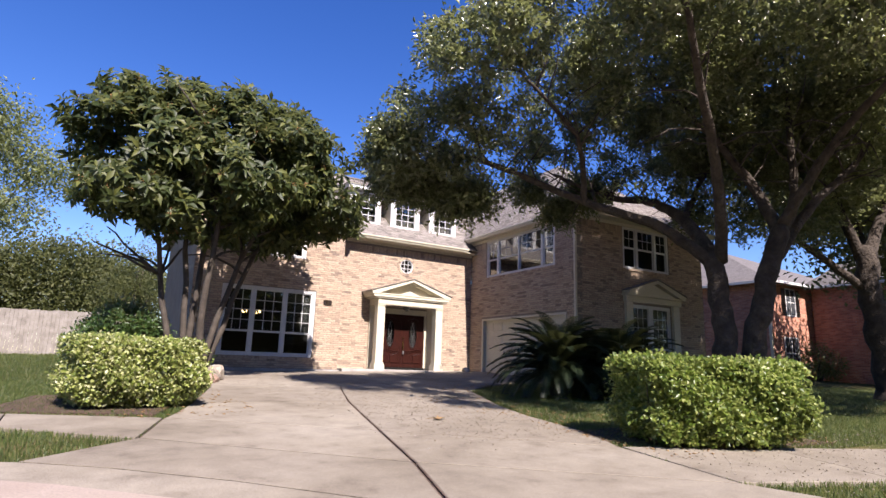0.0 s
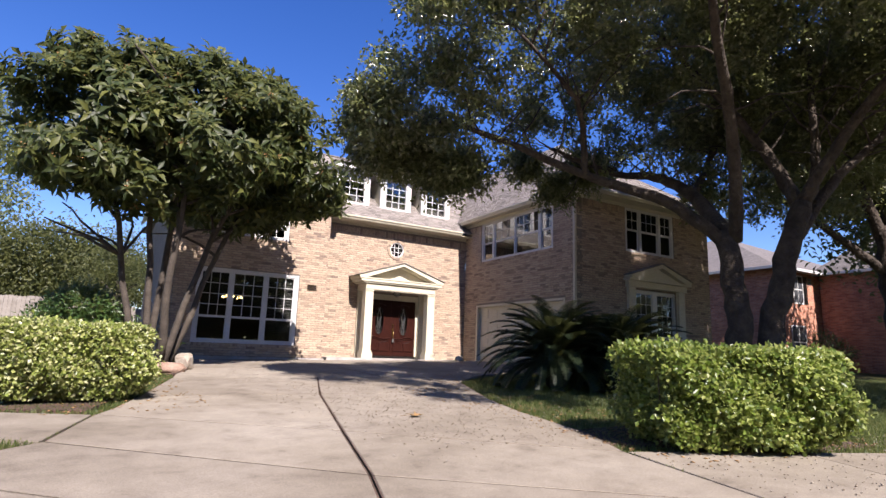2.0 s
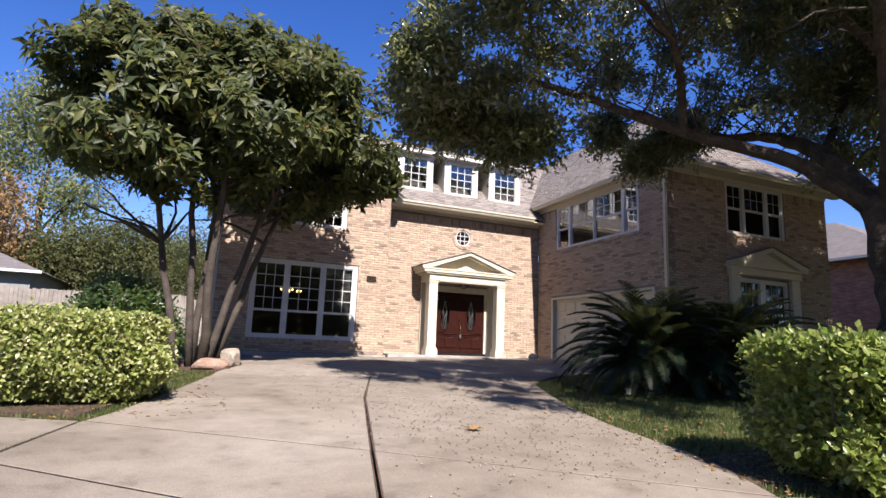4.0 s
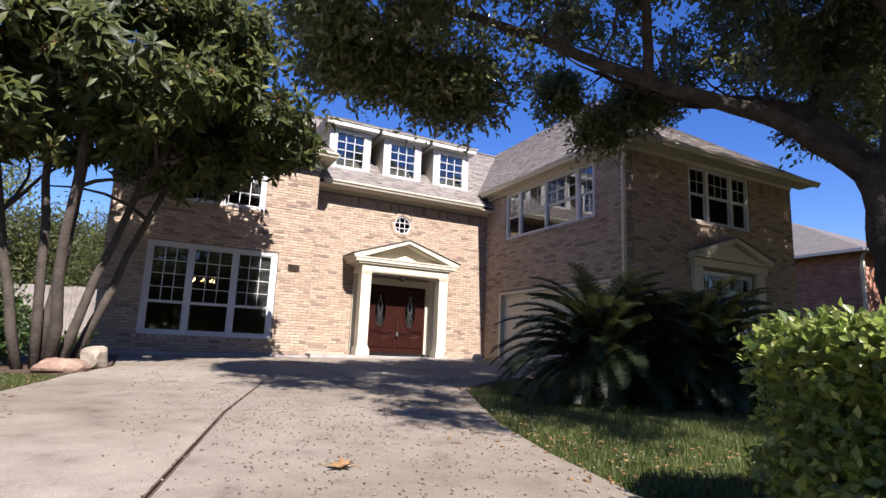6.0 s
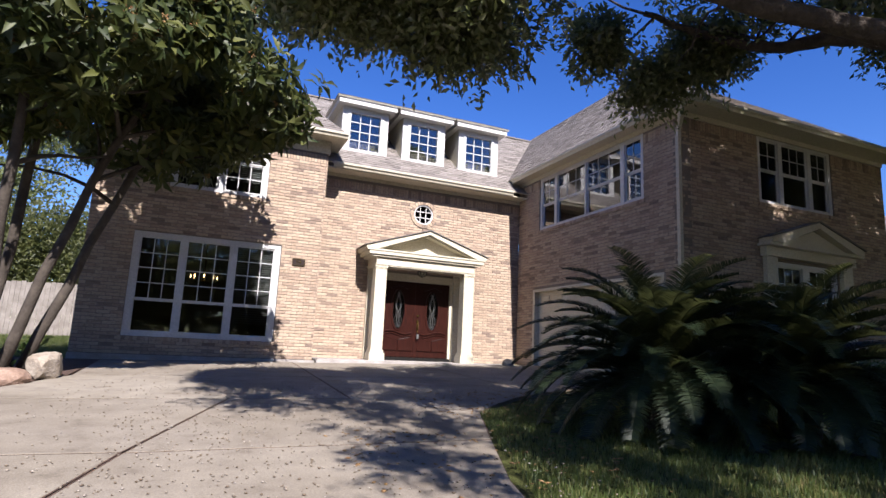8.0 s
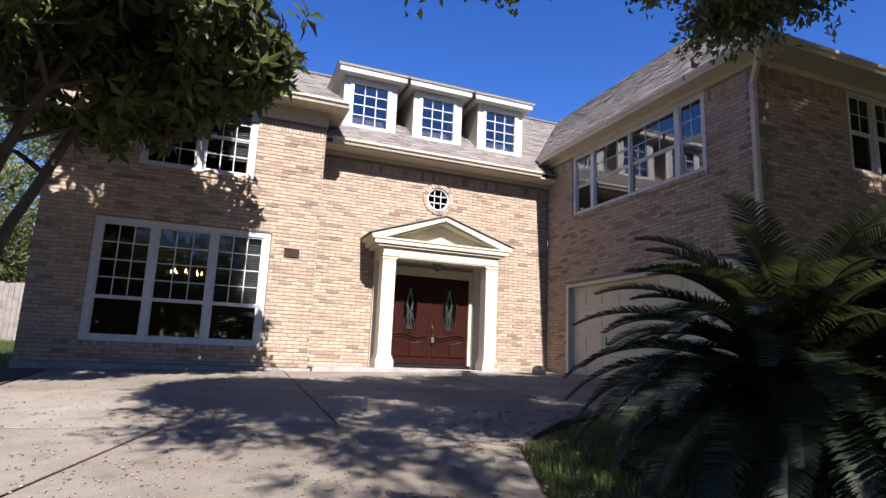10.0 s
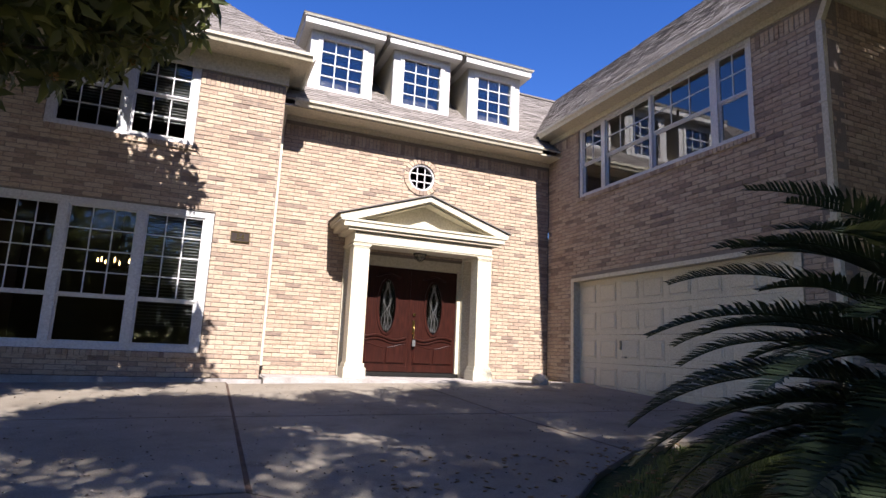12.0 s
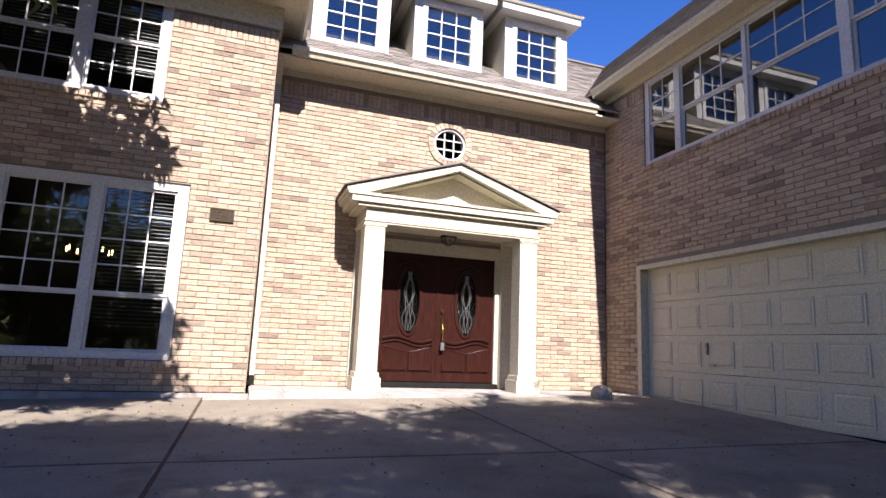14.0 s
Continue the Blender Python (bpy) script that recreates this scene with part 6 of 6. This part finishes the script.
def plain_house(name, x0, x1, y0, y1, z0, eave, ridge, wall_mat, label, windows=(), overhang=0.45, panes=True):
    h = empty(name, ((x0 + x1) / 2, (y0 + y1) / 2, z0), label, "house")
    inv = Matrix.Translation(-h.location)

    def add(n, bm, mat, parent=h):
        bm.transform(inv)
        return part(n, bm, mat, parent)
    add("wall", boxes((x0, x1, y0, y1, z0, eave)), wall_mat)
    e = overhang
    w, d = (x1 - x0) / 2 + e, (y1 - y0) / 2 + e
    cx, cy = (x0 + x1) / 2, (y0 + y1) / 2
    r = min(w, d)
    rx, ry = max(0.0, w - r), max(0.0, d - r)
    bm = bmesh.new()
    lo = [bm.verts.new(v) for v in ((cx - w, cy - d, eave), (cx + w, cy - d, eave), (cx + w, cy + d, eave), (cx - w, cy + d, eave))]
    a, b = bm.verts.new((cx - rx - 0.01, cy - ry, ridge)), bm.verts.new((cx + rx + 0.01, cy + ry, ridge))
    if rx >= ry:
        fs = [(lo[0], lo[1], b, a), (lo[1], lo[2], b), (lo[2], lo[3], a, b), (lo[3], lo[0], a)]
    else:
        fs = [(lo[0], lo[1], a), (lo[1], lo[2], b, a), (lo[2], lo[3], b), (lo[3], lo[0], a, b)]
    for f in fs:
        bm.faces.new(f)
    bm.faces.new(lo[::-1])
    add("roof", bm, M_FARROOF)
    add("gutter", boxes((cx - w - 0.06, cx + w + 0.06, cy - d - 0.1, cy - d + 0.02, eave - 0.1, eave + 0.03), (cx - w - 0.1, cx - w + 0.02, cy - d + 0.02, cy + d, eave - 0.1, eave + 0.03)), M_VINYL)
    add("soffit", boxes((cx - w, cx + w, cy - d + 0.02, y0 - 0.01, eave - 0.05, eave - 0.01)), M_CREAM)
    for face, u, z, ww, hh, shutters in windows:
        def place(bm):
            if face == "left":
                bm.transform(Matrix(((0, 1, 0, x0), (-1, 0, 0, u), (0, 0, 1, z), (0, 0, 0, 1))))
            else:
                bm.transform(Matrix.Translation((u, y0, z)))
            return bm
        win = add("window", place(boxes((-ww / 2, ww / 2, -0.03, 0.005, 0, 0.07), (-ww / 2, ww / 2, -0.03, 0.005, hh - 0.07, hh), (-ww / 2, -ww / 2 + 0.07, -0.03, 0.005, 0.07, hh - 0.07), (ww / 2 - 0.07, ww / 2, -0.03, 0.005, 0.07, hh - 0.07),
                                        (-ww / 2 + 0.07, ww / 2 - 0.07, -0.028, 0.004, hh / 2 - 0.03, hh / 2 + 0.03), (-0.02, 0.02, -0.027, 0.003, 0.07, hh / 2 - 0.03), (-0.02, 0.02, -0.027, 0.003, hh / 2 + 0.03, hh - 0.07))), M_VINYL)
        add("pane", place(boxes((-ww / 2 + 0.07, ww / 2 - 0.07, -0.02, -0.012, 0.07, hh - 0.07))), M_DARKPANE, win)
        if shutters:
            for sx in (-1, 1):
                bm = boxes(*[(sx * (ww / 2 + 0.2) - 0.17, sx * (ww / 2 + 0.2) + 0.17, -0.045, -0.02, 0.03 + k * (hh - 0.06) / 14, 0.03 + (k + 0.75) * (hh - 0.06) / 14) for k in range(14)])
                add("shutter", place(bm), M_BLACK, win)
    return h


def red_wall_material():
    m, n, l, b = material("red_brick_wall", 0.85, 0, 0.25)
    t = n.new("ShaderNodeNewGeometry")
    sp, cb, ad = n.new("ShaderNodeSeparateXYZ"), n.new("ShaderNodeCombineXYZ"), n.new("ShaderNodeMath")
    l.new(t.outputs["Position"], sp.inputs[0])
    l.new(sp.outputs["X"], ad.inputs[0])
    l.new(sp.outputs["Y"], ad.inputs[1])
    l.new(ad.outputs[0], cb.inputs["X"])
    l.new(sp.outputs["Z"], cb.inputs["Y"])
    k = n.new("ShaderNodeTexBrick")
    k.inputs["Scale"].default_value = 1.0
    k.inputs["Brick Width"].default_value, k.inputs["Row Height"].default_value, k.inputs["Mortar Size"].default_value = 0.26, 0.075, 0.006
    k.inputs["Color1"].default_value, k.inputs["Color2"].default_value, k.inputs["Mortar"].default_value = (0.26, 0.10, 0.065, 1), (0.44, 0.20, 0.125, 1), (0.34, 0.26, 0.21, 1)
    l.new(cb.outputs[0], k.inputs["Vector"])
    c = noise_node(n, l, 1.5, 4)
    f = ramp_node(n, ((0.3, (0.8, 0.8, 0.8)), (0.7, (1.12, 1.12, 1.12))))
    l.new(c.outputs["Fac"], f.inputs[0])
    l.new(mix_node(n, l, k.outputs["Color"], f.outputs[0], 1.0, "MULTIPLY"), b.inputs["Base Color"])
    bump(n, l, b, k.outputs["Fac"], -0.4, 0.006)
    return m


M_REDWALL = red_wall_material()
M_FARROOF = grainy("far_shingles", (0.15, 0.135, 0.13), (0.23, 0.21, 0.205), 0.9, 3.0, 14.0, 0.6, 0.02)
M_SIDING = grainy("grey_siding", (0.28, 0.29, 0.28), (0.36, 0.37, 0.36), 0.8, 2.0, 20.0, 0.2, 0.01)
M_DARKPANE = material("dark_pane", 0.05, 0, 0.6)[0]
M_DARKPANE.node_tree.nodes["Principled BSDF"].inputs["Base Color"].default_value = (0.05, 0.055, 0.06, 1)
plain_house("brick_house", 19.5, 34.0, -3.1, 12.0, -0.2, 5.0, 8.6, M_REDWALL, "two-storey red brick house with a grey shingle roof", [("front", 21.6, 3.3, 0.95, 1.5, True), ("front", 21.4, 0.5, 1.35, 1.7, False)])
plain_house("brick_wing", 23.6, 34.0, -9.0, -3.2, -0.2, 5.0, 8.0, M_REDWALL, "projecting wing of a red brick house", [("front", 26.2, 3.3, 0.95, 1.5, True), ("front", 26.0, 0.5, 1.2, 1.7, False)])
leafy_bush("corner_shrub", 21.2, -4.4, [((0, 0, 1.0), (0.9, 0.7, 0.9)), ((1.2, 0, 0.8), (0.9, 0.7, 0.7))], 420, 0.12, M_SHRUB, "leafy shrub in front of the red brick house", 6)
spout = downspout("downspout", [(19.4, -3.35, 4.9), (19.42, -3.2, 4.6), (19.42, -3.2, 0.0)], "white downspout on the corner of the red brick house", 0.13)
plain_house("grey_house", -26.0, -15.6, 15.0, 26.0, 0.0, 3.0, 5.4, M_SIDING, "low house with grey siding behind the fence")
pole = empty("utility_pole", (-17.6, 30.0, 0), "bare wooden utility pole", "utility pole")
bm = bmesh.new()
tube(bm, [(0, 0, 0), (0, 0, 5), (0, 0, 9.4)], [0.17, 0.15, 0.12], 10)
part("shaft", bm, M_FENCE, pole)


# ---------------------------------------------------------------- stones and bed
def stone(name, x, y, z, size, mat, label, seed):
    rng = random.Random(seed)
    ob = None
    bm = bmesh.new()
    bmesh.ops.create_icosphere(bm, subdivisions=3, radius=1.0)
    for v in bm.verts:
        c = v.co.copy()
        v.co *= 1 + 0.22 * noise.noise(c * 1.3 + Vector((seed, 0, 0))) + 0.07 * noise.noise(c * 4 + Vector((seed, 3, 0)))
        for n in range(5):
            r2 = random.Random(seed * 10 + n)
            d = Vector((r2.uniform(-1, 1), r2.uniform(-1, 1), r2.uniform(-0.2, 1))).normalized()
            k = v.co.dot(d) - 0.78
            if k > 0:
                v.co -= d * k
        v.co = Vector((v.co.x * size[0], v.co.y * size[1], v.co.z * size[2]))
    ob = part(name, bm, mat)
    ob.location = (x, y, z)
    ob.rotation_euler = (0, 0, rng.uniform(0, 6))
    return tagged(ob, label, "rock")


stone("rock", -7.34, -4.45, -0.22, (0.34, 0.24, 0.24), M_ROCK, "pale angular limestone rock at the edge of the bed", 4)
stone("rock", -7.72, -5.15, -0.35, (0.45, 0.3, 0.15), M_REDROCK, "flat reddish stone at the edge of the bed", 5)
stone("rock", 2.12, -1.38, -0.02, (0.17, 0.14, 0.17), M_ROCK, "pale boulder against the porch ledge", 6)


def bed(name, poly, label, lift=0.0):
    verts = [(x, y, ground_height(x, y) + lift) for x, y in poly] + [(x, y, ground_height(x, y) - 0.1) for x, y in poly]
    n = len(poly)
    ob = link_mesh(name, verts, [tuple(range(n))] + [(i, n + i, n + (i + 1) % n, (i + 1) % n) for i in range(n)], M_MULCH)
    bm = bmesh.new()
    bm.from_mesh(ob.data)
    bmesh.ops.recalc_face_normals(bm, faces=bm.faces)
    bm.to_mesh(ob.data)
    bm.free()
    return tagged(ob, label, "planting bed", kind="structure")


bed("planting_bed", [(-7.12, -1.0), (-7.1, -4.0), (-7.65, -5.6), (-8.4, -5.3), (-9.6, -4.4), (-10.2, -2.6), (-9.8, -1.2), (-8.4, -0.6)], "dark mulched bed round the tree stems")
bed("planting_bed", [(-11.3, -9.6), (-9.1, -10.5), (-8.4, -8.2), (-8.7, -7.5), (-10.8, -7.6)], "mulch under the clipped hedge")
bed("planting_bed", [(-4.15, -14.4), (-3.95, -13.6), (-2.9, -13.6), (-1.2, -14.5), (-1.0, -15.6), (-2.4, -15.4)], "mulch and dry leaves under the clipped hedge")
bed("planting_bed", [(3.1, -6.5), (9.6, -6.5), (9.6, -7.6), (3.3, -7.4)], "dark mulched bed along the wing")


# ---------------------------------------------------------------- grass, litter and acorns
def inside(poly, x, y):
    hit = np.zeros(len(x), bool)
    n = len(poly)
    for i in range(n):
        (x0, y0), (x1, y1) = poly[i], poly[(i + 1) % n]
        c = ((y0 > y) != (y1 > y)) & (x < (x1 - x0) * (y - y0) / ((y1 - y0) if y1 != y0 else 1e-9) + x0)
        hit ^= c
    return hit


def gz(x, y):
    return np.array([ground_height(a, b) for a, b in zip(x, y)])


HARD = [*PANELS, [(-7.7, -1), (3, -1), (3, -6.2), (0.6, -6.2), (-2.1, -8.1), (-3.6, -12.2), (-4.3, -14.8), (-4.6, -16.5), (-4.2, -18), (-8, -15.5), (-9.4, -12.4), (-8.98, -10.9), (-8.4, -9.2), (-7.7, -6.4)], [FAR[0], *FAR[1:], *NEAR[::-1]], [WALK_L[0], WALK_L[9], WALK_L[8], WALK_L[7], WALK_L[6], WALK_L[5], WALK_L[4], WALK_L[3], WALK_L[2], WALK_L[1]], [(-7.12, -1.0), (-7.1, -4.0), (-7.65, -5.6), (-8.4, -5.3), (-9.6, -4.4), (-10.2, -2.6), (-9.8, -1.2), (-8.4, -0.6)], [*CURB, (60, -41), (-60, -41)], [(3.0, -6.45), (9.7, -6.45), (9.7, 9), (-7.7, 9), (-7.7, -0.9), (3.0, -0.9)]]


def grass(name, x0, x1, y0, y1, count, tall, label):
    x, y = RNG.uniform(x0, x1, count), RNG.uniform(y0, y1, count)
    ok = np.ones(count, bool)
    for poly in HARD:
        ok &= ~inside(poly, x, y)
    x, y = x[ok], y[ok]
    n = len(x)
    base = np.stack([x, y, gz(x, y) - 0.04], 1)
    h = tall * RNG.uniform(0.6, 1.4, n)
    a = RNG.uniform(0, 6.28, n)
    lean = RNG.normal(size=(n, 2)) * 0.35
    top = base + np.stack([lean[:, 0] * h, lean[:, 1] * h, h + 0.02], 1)
    w = np.stack([np.cos(a), np.sin(a), 0 * a], 1) * 0.0045
    v = np.stack([base - w, base + w, (base + top) / 2 + w * 0.8 + [0, 0, 0.008], (base + top) / 2 - w * 0.8 + [0, 0, 0.008], top], 1).reshape(-1, 3)
    tri = np.array([[0, 1, 2], [0, 2, 3], [3, 2, 4]])[None] + (np.arange(n) * 5)[:, None, None]
    return tagged(tri_mesh(name, v, tri.reshape(-1, 3), M_GRASS, None), label, "grass", kind="stuff")


grass("grass", -4.6, 3.5, -15.8, -6.4, 110000, 0.038, "short lawn grass beside the driveway")
grass("grass", 3.5, 13.0, -17.0, -6.8, 50000, 0.04, "short lawn grass before the wing")
grass("grass", -5.0, 2.0, -19.6, -16.3, 30000, 0.038, "verge grass between sidewalk and kerb")
grass("grass", -13.5, -7.2, -13.4, -4.2, 70000, 0.036, "short lawn grass beside the hedge")
grass("grass", -16.0, -7.8, -4.2, 9.0, 40000, 0.06, "lawn grass before the wooden fence")


def litter(name, count, size, mat, label, flat, regions):
    V, T = [], []
    rng = np.random.default_rng(count)
    for k in range(count):
        x0, x1, y0, y1 = regions[k % len(regions)]
        x, y = rng.uniform(x0, x1), rng.uniform(y0, y1)
        s = size * rng.uniform(0.6, 1.3)
        o = np.array([x, y, ground_height(x, y) + s * (0.15 if flat else 0.5)])
        a = rng.uniform(0, 6.28)
        e1, e2, e3 = np.array([math.cos(a), math.sin(a), rng.uniform(-0.2, 0.2)]) * s, np.array([-math.sin(a), math.cos(a), rng.uniform(-0.2, 0.2)]) * s * 0.6, np.array([0, 0, s * (0.2 if flat else 0.5)])
        b = len(V)
        V += [o + e1, o - e1, o + e2, o - e2, o + e3, o - e3 * 0.8]
        T += [(b, b + 2, b + 4), (b + 2, b + 1, b + 4), (b + 1, b + 3, b + 4), (b + 3, b, b + 4), (b + 2, b, b + 5), (b + 1, b + 2, b + 5), (b + 3, b + 1, b + 5), (b, b + 3, b + 5)]
    return tagged(tri_mesh(name, np.array(V), np.array(T), mat, None), label, "litter", kind="stuff")


litter("acorns", 4600, 0.013, M_ACORN, "fallen acorns scattered over the concrete", False, [(-6.8, -2.5, -14.5, -5.5), (-6.0, -3.6, -14.0, -8.0), (-4.4, 3.0, -17.8, -15.2), (-7.0, 2.9, -8.0, -1.3)])
litter("leaf_litter", 1500, 0.03, M_DRY, "dry fallen leaves along the lawn edge", True, [(-4.2, -2.0, -14.6, -9.0), (-4.2, -0.6, -15.6, -13.6), (-9.6, -7.6, -10.8, -4.5), (-2.6, 0.5, -8.6, -6.3)])


def maple_leaf(x, y):
    rng = random.Random(2)
    ob = empty("dry_leaf", (x, y, ground_height(x, y) + 0.004), "curled dry brown leaf lying on the driveway", "leaf")
    bm = bmesh.new()
    c = bm.verts.new((0, 0, 0.02))
    outer = []
    for k in range(20):
        a = 2 * math.pi * k / 20
        r = 0.15 if k % 4 == 0 else (0.06 if k % 2 else 0.1)
        outer.append(bm.verts.new((r * math.cos(a), r * math.sin(a), 0.012 + 0.05 * abs(math.sin(a * 1.5)) * r / 0.15)))
    for k in range(20):
        bm.faces.new((c, outer[k], outer[(k + 1) % 20]))
    part("blade", bm, M_DRY, ob)
    bm = bmesh.new()
    tube(bm, [(0, 0, 0.015), (-0.1, 0.05, 0.02), (-0.17, 0.11, 0.006)], [0.004, 0.003, 0.002], 5)
    part("stalk", bm, M_DRY, ob)


maple_leaf(-5.33, -12.15)

# ---------------------------------------------------------------- chandelier in the front room
ch = empty("chandelier", (-5.35, 1.6, 1.75), "lit brass chandelier in the front room", "chandelier")
bm = bmesh.new()
tube(bm, [(0, 0, 1.0), (0, 0, 0.1), (0, 0, 0.0)], [0.012, 0.02, 0.05], 8)
part("stem", bm, M_BRASS, ch)
for k in range(8):
    a = k * math.pi / 4
    e = (0.32 * math.cos(a), 0.32 * math.sin(a))
    bm = bmesh.new()
    tube(bm, [(0, 0, 0.05), (e[0] * 0.5, e[1] * 0.5, -0.05), (e[0], e[1], 0.06)], [0.01] * 3, 6)
    arm = part("arm", bm, M_BRASS, ch)
    bm = bmesh.new()
    tube(bm, [(e[0], e[1], 0.06), (e[0], e[1], 0.1), (e[0], e[1], 0.15)], [0.008, 0.014, 0.003], 8)
    part("bulb", bm, M_BULB, arm, "warm lit candle bulb")

# ---------------------------------------------------------------- the single bricks
for wall, rows in LATER:
    for me, loc in rows:
        ob = new("brick", me)
        ob.parent = wall
        ob.matrix_basis = loc
